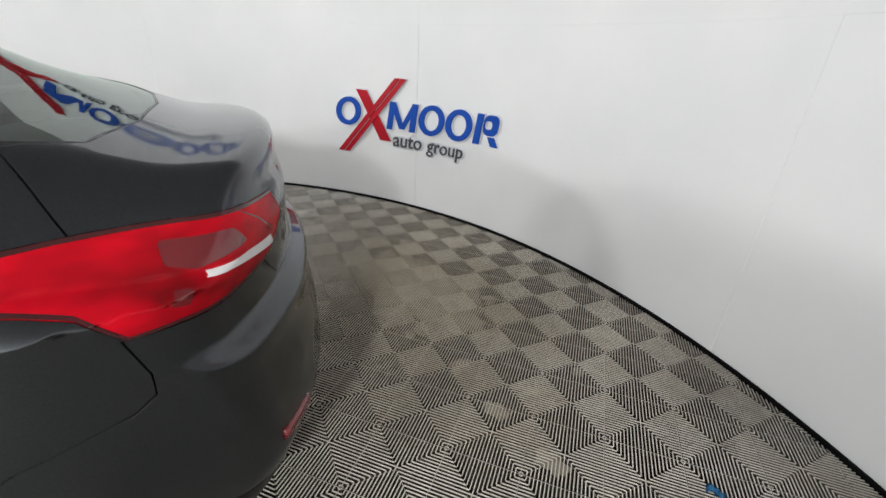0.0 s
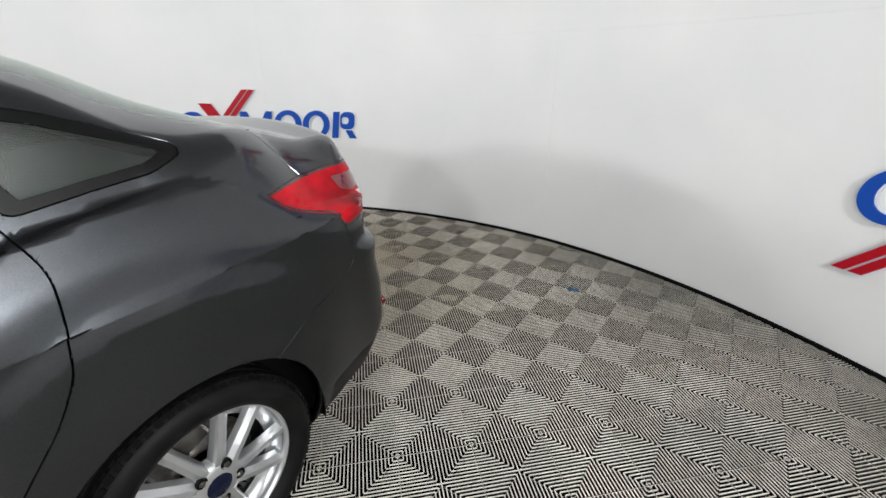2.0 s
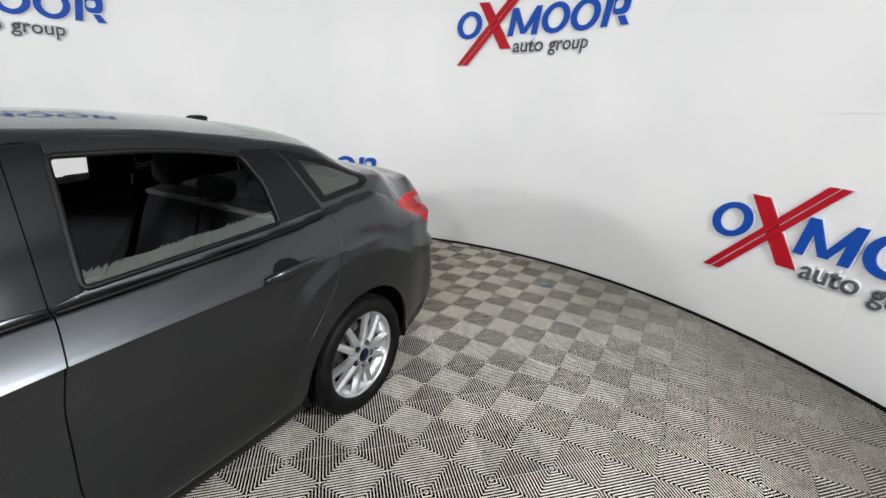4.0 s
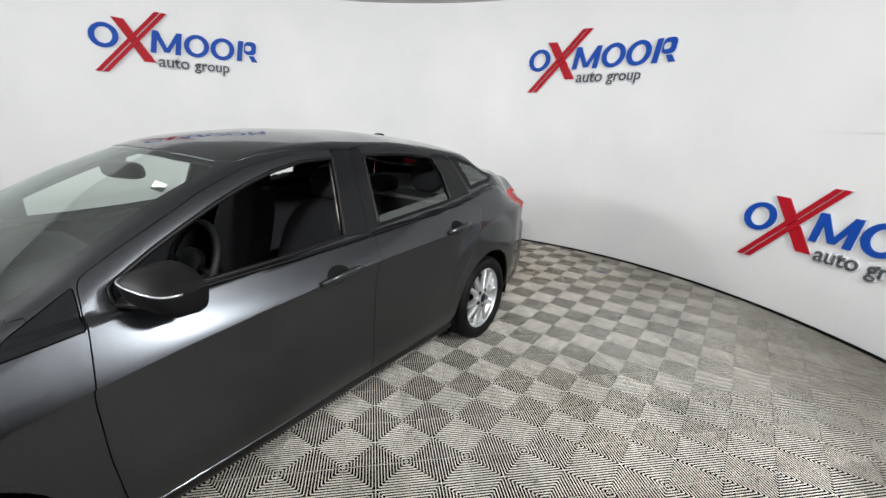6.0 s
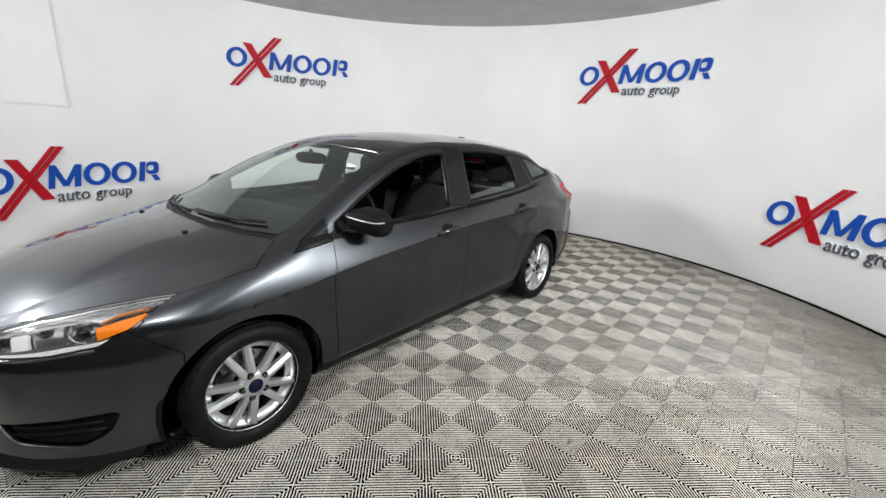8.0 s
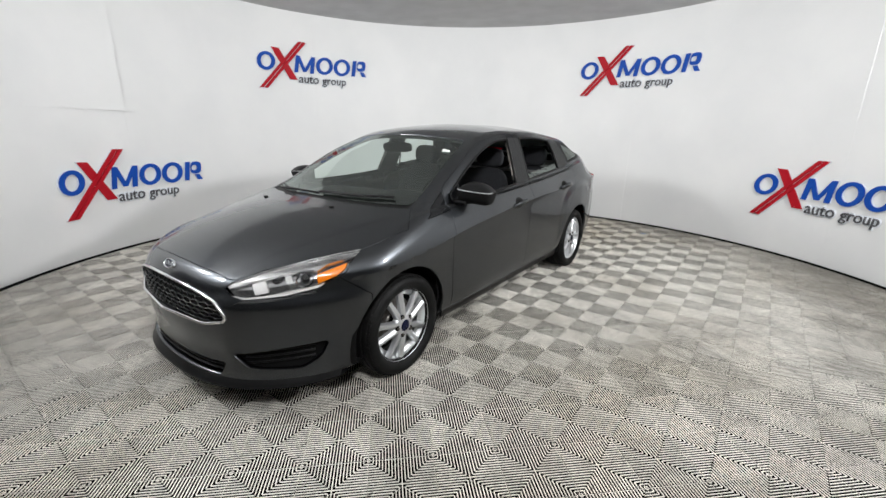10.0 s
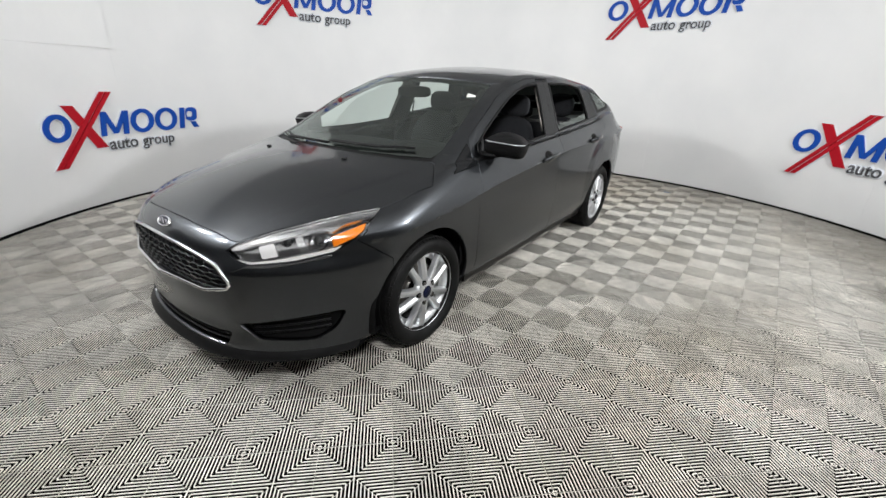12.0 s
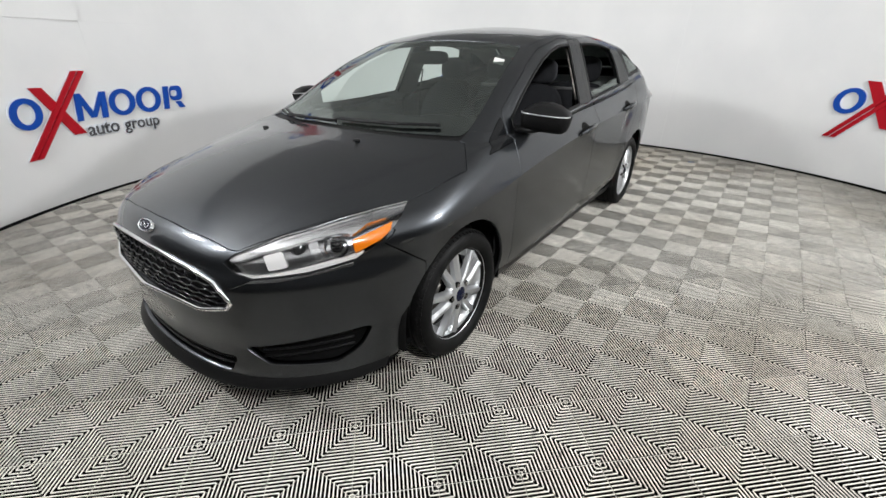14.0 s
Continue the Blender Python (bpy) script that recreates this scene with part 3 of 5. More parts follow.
def cut(loop, view, facing=0.15, closed=True):
    """Cut the skin's triangles along a loop drawn in a view."""
    global SV, ST
    loop = np.asarray(loop, float)
    pairs = list(zip(loop, np.roll(loop, -1, 0))) if closed else list(zip(loop, loop[1:]))
    toward = np.array(VIEWS[view][2], float)
    for p, q in pairs:
        d = q - p
        length = np.hypot(*d)
        if length < 1e-6:
            continue
        d = d / length
        n = np.array([-d[1], d[0]])
        uv = flat(SV, view)
        dist, along = (uv - p) @ n, (uv - p) @ d
        dist[np.abs(dist) < 2.5e-4] = 0
        td, ta = dist[ST], along[ST]
        hit = np.where((td.min(1) < 0) & (td.max(1) > 0) & (ta.max(1) > -0.0005) & (ta.min(1) < length + 0.0005))[0]
        if len(hit) == 0:
            continue
        hit = hit[(slope(SV[ST[hit]].mean(1)) @ toward) > facing]
        made, fresh, extra = {}, [], []
        base = len(SV)

        def mid(i, j):
            key = (min(i, j), max(i, j))
            if key not in made:
                t = dist[i] / (dist[i] - dist[j])
                made[key] = base + len(extra)
                extra.append(SV[i] + (SV[j] - SV[i]) * t)
            return made[key]

        for t in hit:
            tri = ST[t]
            plus, minus = [], []
            for k in range(3):
                i, j = int(tri[k]), int(tri[(k + 1) % 3])
                if dist[i] >= 0:
                    plus.append(i)
                if dist[i] <= 0:
                    minus.append(i)
                if dist[i] * dist[j] < 0:
                    m = mid(i, j)
                    plus.append(m)
                    minus.append(m)
            for ring in (plus, minus):
                for k in range(1, len(ring) - 1):
                    fresh.append((ring[0], ring[k], ring[k + 1]))
        if not fresh:
            continue
        keep = np.ones(len(ST), bool)
        keep[hit] = False
        ST = np.concatenate([ST[keep], np.array(fresh, int)])
        if extra:
            SV = np.concatenate([SV, np.array(extra)])


def within(points, loop):
    loop = np.asarray(loop, float)
    res = np.zeros(len(points), bool)
    for (x0, y0), (x1, y1) in zip(loop, np.roll(loop, -1, 0)):
        c = (y0 > points[:, 1]) != (y1 > points[:, 1])
        with np.errstate(divide="ignore", invalid="ignore"):
            res ^= c & (points[:, 0] < (x1 - x0) * (points[:, 1] - y0) / (y1 - y0) + x0)
    return res


def rounded(loop, r=0.02, n=4):
    """Round the corners of a loop."""
    out, loop = [], [Vector(p) for p in loop]
    for k, b in enumerate(loop):
        a, c = loop[k - 1], loop[(k + 1) % len(loop)]
        ra = min(r, (a - b).length * 0.45, (c - b).length * 0.45)
        p, q = b + (a - b).normalized() * ra, b + (c - b).normalized() * ra
        for i in range(n + 1):
            t = i / n
            out.append(tuple(p * (1 - t) ** 2 + b * 2 * t * (1 - t) + q * t * t))
    return out


def ring_of(cy, cz, r, n=56):
    return [(cy + r * math.cos(2 * math.pi * k / n), cz + r * math.sin(2 * math.pi * k / n)) for k in range(n)]


# panel outlines, side view (y, z)
ARCH_F, ARCH_R = ring_of(-1.335, 0.298, 0.362), ring_of(1.322, 0.309, 0.364)
FRONT_DOOR = rounded([(-0.865, 1.035), (-0.877, 0.92), (-0.906, 0.74), (-0.897, 0.52), (-0.865, 0.262), (0.205, 0.262), (0.185, 0.5), (0.196, 0.744), (0.238, 0.96), (0.268, 1.37), (0.021, 1.368), (-0.264, 1.315), (-0.459, 1.241), (-0.733, 1.107)], 0.03)
REAR_DOOR = rounded([(0.238, 0.96), (0.196, 0.744), (0.185, 0.5), (0.205, 0.262), (0.80, 0.262), (0.86, 0.33), (0.905, 0.46), (0.955, 0.56), (1.02, 0.645), (1.10, 0.743), (1.144, 0.825), (1.165, 0.936), (1.175, 1.017), (1.148, 1.089), (1.03, 1.337), (0.787, 1.364), (0.5, 1.385), (0.268, 1.37)], 0.03)
FRONT_OPEN = rounded([(-0.80, 0.957), (-0.508, 0.958), (-0.256, 0.966), (0.092, 0.99), (0.125, 1.16), (0.158, 1.332), (-0.007, 1.324), (-0.157, 1.294), (-0.299, 1.249), (-0.431, 1.195), (-0.551, 1.139), (-0.66, 1.085), (-0.80, 1.005)], 0.015)
REAR_OPEN = rounded([(0.318, 1.006), (0.948, 1.058), (0.938, 1.20), (0.885, 1.308), (0.72, 1.332), (0.567, 1.34), (0.352, 1.338)], 0.02)
FRONT_BLACK = [(0.092, 0.988), (0.125, 1.16), (0.158, 1.334), (0.158, 1.365), (0.30, 1.365), (0.30, 0.985)]
REAR_BLACK = [(0.22, 0.98), (0.318, 1.004), (0.336, 1.17), (0.352, 1.339), (0.352, 1.37), (0.22, 1.37)]
REAR_FILL = [(0.948, 1.058), (0.938, 1.20), (0.885, 1.308), (0.89, 1.325), (1.04, 1.322), (1.16, 1.085)]
QUARTER_GLASS = rounded([(1.165, 1.102), (1.287, 1.121), (1.399, 1.135), (1.47, 1.162), (1.475, 1.183), (1.40, 1.215), (1.264, 1.266), (1.12, 1.302), (1.05, 1.318)], 0.018)
QUARTER_IN = [(1.19, 1.128), (1.28, 1.142), (1.395, 1.157), (1.432, 1.172), (1.43, 1.18), (1.385, 1.197), (1.255, 1.245), (1.15, 1.275), (1.12, 1.282)]
SAIL = rounded([(-1.105, 0.893), (-0.882, 0.918), (-0.874, 1.022)], 0.008)
ROCKER = [(-0.99, 0.05), (1.0, 0.05), (1.0, 0.255), (-0.99, 0.255)]
FRONT_SEAM = [(-1.70, 0.74), (-1.748, 0.705), (-1.601, 0.591), (-1.60, 0.05), (-2.7, 0.05), (-2.7, 0.95), (-1.90, 0.95)]
REAR_SEAM = [(1.50, 0.60), (1.55, 0.61), (1.686, 0.68), (1.866, 0.717), (1.900, 0.742), (1.902, 0.79), (1.876, 0.876), (2.7, 0.876), (2.7, 0.05), (1.50, 0.05)]
# top view (x, y)
HOOD = [(-0.02, -1.292), (0.3, -1.268), (0.523, -1.203), (0.700, -1.128), (0.728, -1.128), (0.84, -1.275), (0.813, -1.454), (0.779, -1.593), (0.721, -1.679), (0.657, -1.802), (0.556, -1.97), (0.475, -2.085), (0.44, -2.10), (0.217, -2.126), (-0.02, -2.133)]
SHIELD = [(-0.02, -1.25), (0.3, -1.225), (0.5, -1.168), (0.675, -1.095), (0.69, -1.05), (0.655, -0.80), (0.60, -0.50), (0.563, -0.34), (0.53, -0.335), (0.3, -0.388), (-0.02, -0.41)]
COWL = [(-0.02, -1.288), (0.3, -1.264), (0.523, -1.199), (0.70, -1.124), (0.69, -1.05), (0.675, -1.095), (0.5, -1.168), (0.3, -1.225), (-0.02, -1.25)]
BACKLIGHT = rounded([(-0.6, 1.83), (-0.2, 1.87), (0.2, 1.87), (0.5, 1.82), (0.60, 1.74), (0.575, 1.45), (0.53, 1.15), (0.505, 1.06), (0.2, 1.02), (-0.2, 1.02), (-0.5, 1.06)], 0.03)
LID_TOP = [(-0.02, 1.876), (0.2, 1.876), (0.505, 1.826), (0.62, 1.735), (0.9, 1.70), (0.9, 2.5), (-0.02, 2.5)]
LID_EDGE = [(-0.887, 0.99), (-0.887, 1.4), (-3.0, 1.4), (-3.0, 0.99)]
ROOF = [(-0.02, -0.407), (0.3, -0.385), (0.53, -0.332), (0.60, -0.28), (0.625, 0.3), (0.60, 0.9), (0.56, 1.05), (0.505, 1.057), (0.2, 1.017), (-0.02, 1.017)]
# front and rear views (x, z)
GRILLE = rounded([(-0.485, 0.545), (-0.44, 0.61), (-0.341, 0.637), (-0.2, 0.655), (0.0, 0.664), (0.2, 0.655), (0.341, 0.637), (0.44, 0.61), (0.485, 0.545), (0.47, 0.517), (0.36, 0.495), (0.0, 0.492), (-0.36, 0.495), (-0.47, 0.517)], 0.02)
FOG = rounded([(0.463, 0.335), (0.661, 0.372), (0.792, 0.39), (0.764, 0.302), (0.716, 0.257), (0.538, 0.272)], 0.02)
INTAKE = rounded([(-0.43, 0.288), (0.43, 0.288), (0.40, 0.222), (-0.40, 0.222)], 0.02)
CHIN = [(-0.02, 0.205), (1.0, 0.205), (1.0, 0.05), (-0.02, 0.05)]
LID_REAR = [(-0.02, 0.80), (0.52, 0.80), (0.58, 0.86), (0.70, 1.0), (0.722, 1.035), (0.722, 1.3), (-0.02, 1.3)]
DIFFUSER = [(-0.02, 0.40), (0.50, 0.40), (0.62, 0.37), (0.9, 0.33), (0.9, 0.05), (-0.02, 0.05)]
# lamps, by a few places on the skin
LAMP = flat([(0.444, -2.127, 0.672), (0.469, -2.096, 0.698), (0.556, -1.97, 0.743), (0.657, -1.802, 0.777), (0.721, -1.679, 0.793), (0.778, -1.575, 0.803), (0.809, -1.654, 0.772), (0.812, -1.751, 0.716), (0.769, -1.838, 0.664), (0.682, -1.966, 0.641), (0.546, -2.095, 0.629), (0.49, -2.12, 0.643)], "lamp")
STRIP = flat([(0.491, -2.146, 0.594), (0.534, -2.11, 0.615), (0.621, -2.039, 0.619), (0.764, -1.848, 0.646), (0.764, -1.848, 0.656), (0.682, -1.966, 0.634), (0.546, -2.095, 0.624)], "lamp")
AMBER_PART = flat([(0.752, -1.83, 0.732), (0.792, -1.675, 0.766), (0.806, -1.70, 0.745), (0.805, -1.752, 0.716), (0.768, -1.835, 0.685)], "lamp")
TAIL = flat([(0.822, 1.637, 1.032), (0.789, 1.704, 1.037), (0.722, 1.824, 1.033), (0.681, 1.975, 1.033), (0.60, 2.08, 1.028), (0.45, 2.16, 1.01), (0.40, 2.18, 0.93), (0.553, 2.14, 0.881), (0.717, 2.058, 0.877), (0.80, 1.958, 0.879), (0.823, 1.877, 0.874), (0.831, 1.856, 0.897), (0.838, 1.825, 0.934), (0.84, 1.724, 0.966), (0.836, 1.67, 0.991), (0.827, 1.645, 1.017)], "tail")
BEZEL = rounded([(-1.045, 0.672), (-0.943, 0.708), (-0.861, 0.724), (-0.766, 0.744), (-0.69, 0.752), (-0.64, 0.748), (-0.60, 0.768), (-0.45, 0.79), (-0.45, 0.83), (-0.9, 0.80), (-1.1, 0.72)], 0.004)
GLOW = [(-1.08, 0.60), (-0.55, 0.60), (-0.55, 0.694), (-0.66, 0.672), (-0.786, 0.656), (-0.88, 0.646), (-0.975, 0.639), (-1.08, 0.65)]
CELLS = [rounded([(-0.925, 0.650), (-0.861, 0.658), (-0.882, 0.716), (-0.943, 0.702)], 0.006), rounded([(-0.765, 0.672), (-0.736, 0.676), (-0.766, 0.742), (-0.795, 0.736)], 0.004)]
REVERSE = flat([(0.747, 2.011, 0.945), (0.755, 2.013, 0.940), (0.766, 2.015, 0.938), (0.64, 2.085, 0.915), (0.52, 2.15, 0.892), (0.539, 2.145, 0.92), (0.64, 2.083, 0.937)], "tail")
TAIL_SEAM = flat([(0.640, 2.060, 1.040), (0.629, 2.089, 1.019), (0.579, 2.125, 0.982), (0.53, 2.15, 0.935), (0.535, 2.15, 0.933), (0.586, 2.122, 0.982), (0.636, 2.086, 1.021), (0.648, 2.056, 1.040)], "tail")


def inset(loop, d):
    """The loop drawn inwards by d."""
    loop = [Vector(p) for p in loop]
    turn = sum(a.x * b.y - a.y * b.x for a, b in zip(loop, loop[1:] + loop[:1]))
    out = []
    for k, b in enumerate(loop):
        d1, d2 = (b - loop[k - 1]).normalized(), (loop[(k + 1) % len(loop)] - b).normalized()
        n = Vector((-d1.y - d2.y, d1.x + d2.x)).normalized() * math.copysign(1.0, turn)
        out.append(tuple(b + n * d))
    return out


TAIL_IN = inset(TAIL, 0.007)
FACETS = [rounded(flat(pts, "tail"), 0.008) for pts in (
    [(0.716, 1.942, 1.004), (0.656, 2.060, 0.998), (0.652, 2.09, 0.962), (0.75, 2.001, 0.952), (0.748, 1.948, 0.966)],
    [(0.791, 1.954, 0.938), (0.789, 1.992, 0.934), (0.80, 1.985, 0.905), (0.816, 1.954, 0.914)])]

for loop, view, facing in ((ARCH_F, "side", 0.3), (ARCH_R, "side", 0.3), (FRONT_DOOR, "side", 0.2), (REAR_DOOR, "side", 0.2), (FRONT_OPEN, "side", 0.2), (REAR_OPEN, "side", 0.2), (FRONT_BLACK, "side", 0.2), (REAR_BLACK, "side", 0.2), (REAR_FILL, "side", 0.2),
                           (QUARTER_GLASS, "side", 0.2), (QUARTER_IN, "side", 0.2), (SAIL, "side", 0.2), (ROCKER, "side", 0.1), (FRONT_SEAM, "side", 0.05), (REAR_SEAM, "side", 0.05), (HOOD, "top", 0.1), (SHIELD, "top", 0.1), (COWL, "top", 0.1), (BACKLIGHT, "top", 0.1),
                           (LID_TOP, "top", 0.05), (LID_EDGE, "tail", 0.02), (ROOF, "top", 0.1), (GRILLE, "front", 0.3), (FOG, "front", 0.2), (INTAKE, "front", 0.3), (CHIN, "front", 0.1), (LID_REAR, "rear", 0.2), (DIFFUSER, "rear", 0.1), (LAMP, "lamp", 0.1), (STRIP, "lamp", 0.1), (AMBER_PART, "lamp", 0.1),
                           *[(c, "lamp", 0.1) for c in CELLS], (BEZEL, "lamp", 0.1), (GLOW, "lamp", 0.1),
                           (TAIL, "tail", 0.1), (TAIL_IN, "tail", 0.1), (TAIL_SEAM, "tail", 0.1), (REVERSE, "tail", 0.1), *[(f, "tail", 0.1) for f in FACETS]):
    cut(loop, view, facing)

edges = [np.linalg.norm(SV[ST[:, a]] - SV[ST[:, b]], axis=1) for a, b in ((0, 1), (1, 2), (2, 0))]
area = np.linalg.norm(np.cross(SV[ST[:, 1]] - SV[ST[:, 0]], SV[ST[:, 2]] - SV[ST[:, 0]]), axis=1)
ST = ST[area > 3e-5 * np.max(edges, axis=0)]


def classify(mids):
    """The name of the panel to which places on the skin belong."""
    outs = slope(mids)
    found = np.full(len(mids), "quarter_panel", dtype=object)
    side_v, top_v, front_v = flat(mids, "side"), flat(mids, "top"), flat(mids, "front")
    lamp_v, tail_v = flat(mids, "lamp"), flat(mids, "tail")
    nx, ny, nz = outs.T
    x_m, y_m, z_m = mids.T

    def mark(name, *tests):
        hit = np.ones(len(mids), bool)
        for t in tests:
            hit &= t
        found[hit] = name

    upper = z_m > 0.88
    mark("fender", y_m < 0.0)
    mark("pillar", upper, z_m > 0.93, y_m > -1.1, y_m < 1.2, x_m < 0.80)
    mark("fender", y_m < -0.86, z_m < 0.97, x_m > 0.66)
    mark("quarter_panel", y_m > 1.0)
    mark("roof", within(top_v, ROOF), nz > 0.1, z_m > 1.1)
    mark("rear_bumper", within(side_v, REAR_SEAM))
    mark("front_bumper", within(side_v, FRONT_SEAM))
    mark("front_bumper", y_m < -2.0)
    mark("trunk_lid", within(top_v, LID_TOP), within(tail_v, LID_EDGE), y_m > 1.69, z_m > 1.0)
    mark("trunk_lid", within(front_v, LID_REAR), y_m > 1.95, ny > 0.2)
    mark("diffuser", within(front_v, DIFFUSER), y_m > 1.75, ny > 0.1)
    mark("rocker", within(side_v, ROCKER), x_m > 0.3)
    mark("underbody", nz < -0.55, z_m < 0.3)
    mark("hood", within(top_v, HOOD), nz > 0.1)
    mark("front_door", within(side_v, FRONT_DOOR), nx > 0.2)
    mark("rear_door", within(side_v, REAR_DOOR), nx > 0.2)
    mark("front_pillar_cover", within(side_v, FRONT_BLACK), within(side_v, FRONT_DOOR), nx > 0.2)
    mark("rear_pillar_cover", within(side_v, REAR_BLACK), within(side_v, REAR_DOOR), nx > 0.2)
    mark("rear_fill", within(side_v, REAR_FILL), within(side_v, REAR_DOOR), nx > 0.2)
    mark("sail", within(side_v, SAIL), nx > 0.2)
    mark("front_window", within(side_v, FRONT_OPEN), nx > 0.2)
    mark("rear_window_side", within(side_v, REAR_OPEN), nx > 0.2)
    mark("quarter_frame", within(side_v, QUARTER_GLASS), nx > 0.2)
    mark("quarter_glass", within(side_v, QUARTER_IN), nx > 0.2)
    mark("cowl", within(top_v, COWL), nz > 0.1)
    mark("windshield", within(top_v, SHIELD), nz > 0.1)
    mark("back_glass", within(top_v, BACKLIGHT), nz > 0.1)
    mark("chin", within(front_v, CHIN), y_m < -1.6, z_m < 0.21)
    mark("grille_hole", within(front_v, GRILLE), ny < -0.3)
    mark("fog_hole", within(front_v, FOG), ny < -0.2, y_m < -1.7)
    mark("intake_hole", within(front_v, INTAKE), ny < -0.3, y_m < -1.7)
    mark("headlight", within(lamp_v, LAMP), y_m < -1.4)
    for k, loop in enumerate(CELLS):
        mark("cell_%d" % k, within(lamp_v, loop), within(lamp_v, LAMP), y_m < -1.4)
    mark("bezel", within(lamp_v, BEZEL), within(lamp_v, LAMP), y_m < -1.4)
    mark("glow", within(lamp_v, GLOW), within(lamp_v, LAMP), y_m < -1.4)
    mark("chrome_strip", within(lamp_v, STRIP), y_m < -1.4)
    mark("amber", within(lamp_v, AMBER_PART), within(lamp_v, LAMP), y_m < -1.4)
    mark("tail_rim", within(tail_v, TAIL), y_m > 1.5)
    mark("tail_lamp", within(tail_v, TAIL_IN), y_m > 1.5)
    for loop in FACETS:
        mark("tail_facet", within(tail_v, loop), within(tail_v, TAIL_IN), y_m > 1.5)
    for nm, loop in (("reverse", REVERSE), ("tail_rim", TAIL_SEAM)):
        mark(nm, within(tail_v, loop), within(tail_v, TAIL_IN), y_m > 1.5)
    mark("arch", within(side_v, ARCH_F) | within(side_v, ARCH_R), nx > 0.25, x_m > 0.4)
    return found


region = classify(SV[ST].mean(1))


def panel(name, regions, mat, parent, label="", side=1, both=False, gap=0.0021, depth=0.018, sink=0.0, keep=None):
    """A panel of the skin with turned-in edges. side -1: its twin across the car; both: the two halves as one sheet."""
    tri = ST[np.isin(region, regions)]
    if keep is not None:
        tri = tri[keep(SV[tri].mean(1))]
    used, inv = np.unique(tri, return_inverse=True)
    v, tri = SV[used].copy(), inv.reshape(-1, 3)
    # weld places that coincide
    key = np.round(v, 5)
    _, first, back = np.unique(key, axis=0, return_index=True, return_inverse=True)
    v, tri = v[first], back.ravel()[tri]
    tri = tri[(tri[:, 0] != tri[:, 1]) & (tri[:, 1] != tri[:, 2]) & (tri[:, 0] != tri[:, 2])]
    n = slope(v)
    n[v[:, 0] < 1e-4, 0] = 0
    if sink:
        v = v - n * sink
    count = {}
    for a, b, c in tri.tolist():
        for e in ((a, b), (b, c), (c, a)):
            count[e] = count.get(e, 0) + 1
    rim = [e for e in count if (e[1], e[0]) not in count and not (both and v[e[0], 0] < 1e-4 and v[e[1], 0] < 1e-4)]
    # an edge with the same panel on its far side is a hairline of the cutting, no rim
    if rim:
        e = np.array(rim)
        far = np.cross(n[e].mean(1), v[e[:, 1]] - v[e[:, 0]])
        far /= np.linalg.norm(far, axis=1)[:, None] + 1e-12
        at = v[e].mean(1) + n[e].mean(1) * sink - far * 0.0012
        at[:, 0] = np.abs(at[:, 0])
        same = np.isin(classify(at), regions)
        if keep is not None:
            same &= keep(at)
        rim = [r for r, drop in zip(rim, same) if not drop]
    # draw the rim back by half a gap
    push = np.zeros_like(v)
    for a, b in rim:
        d = v[b] - v[a]
        p = np.cross(n[a], d)
        L = np.linalg.norm(p)
        if L > 1e-9:
            push[a] += p / L * 1.0
            push[b] += p / L * 1.0
    L = np.linalg.norm(push, axis=1)
    on = L > 1e-6
    push[on] /= L[on][:, None]
    edge_out = -push
    v2 = v + push * gap
    V, N, F = [v2], [n], [tri]
    if rim and depth:
        ids = sorted({i for e in rim for i in e})
        at = {i: k for k, i in enumerate(ids)}
        k0 = len(v2)
        top, low = v2[ids] - n[ids] * 0.0004, v2[ids] - n[ids] * depth + edge_out[ids] * 0.001
        V += [top, low]
        N += [edge_out[ids] * 0.8 + n[ids] * 0.6, edge_out[ids]]
        m = len(ids)
        q = []
        for a, b in rim:
            a1, b1 = k0 + at[a], k0 + at[b]
            q += [(a1, a1 + m, b1 + m), (a1, b1 + m, b1)]
        F.append(np.array(q))
    V, N, F = np.concatenate(V), np.concatenate(N), np.concatenate(F)
    mirror = np.array([-1.0, 1, 1])
    if both:
        F = np.concatenate([F, F[:, ::-1] + len(V)])
        V, N = np.concatenate([V, V * mirror]), np.concatenate([N, N * mirror])
    elif side < 0:
        V, N, F = V * mirror, N * mirror, F[:, ::-1]
    N = N / (np.linalg.norm(N, axis=1)[:, None] + 1e-12)
    me = bpy.data.meshes.new(name)
    me.from_pydata(V.tolist(), [], F.tolist())
    me.materials.append(mat)
    me.polygons.foreach_set("use_smooth", [True] * len(me.polygons))
    me.normals_split_custom_set_from_vertices(N.tolist())
    ob = new(name, me)
    ob.parent = parent
    if label:
        tagged(ob, label)
    return ob


hood = panel("hood", ["hood"], PAINT, car, both=True)
panel("roof", ["roof"], PAINT, car, both=True)
lid = panel("trunk_lid", ["trunk_lid"], PAINT, car, both=True)
bumper = panel("front_bumper", ["front_bumper"], PAINT, car, both=True)
panel("chin_spoiler", ["chin"], TRIM, bumper, "black plastic chin spoiler", both=True, gap=0.0)
rear_bumper = panel("rear_bumper", ["rear_bumper"], PAINT, car, both=True)
panel("diffuser", ["diffuser"], TRIM, rear_bumper, "black lower bumper insert", both=True, gap=0.0)
panel("cowl", ["cowl"], TRIM, car, "black plastic cowl", both=True, gap=0.001, sink=0.008)
panel("underbody", ["underbody"], TRIM, car, "black underbody", both=True, gap=0.0, depth=0)
panel("windshield", ["windshield"], GLASS, car, "clear windshield", both=True, gap=0.001, depth=0.004, sink=0.002)
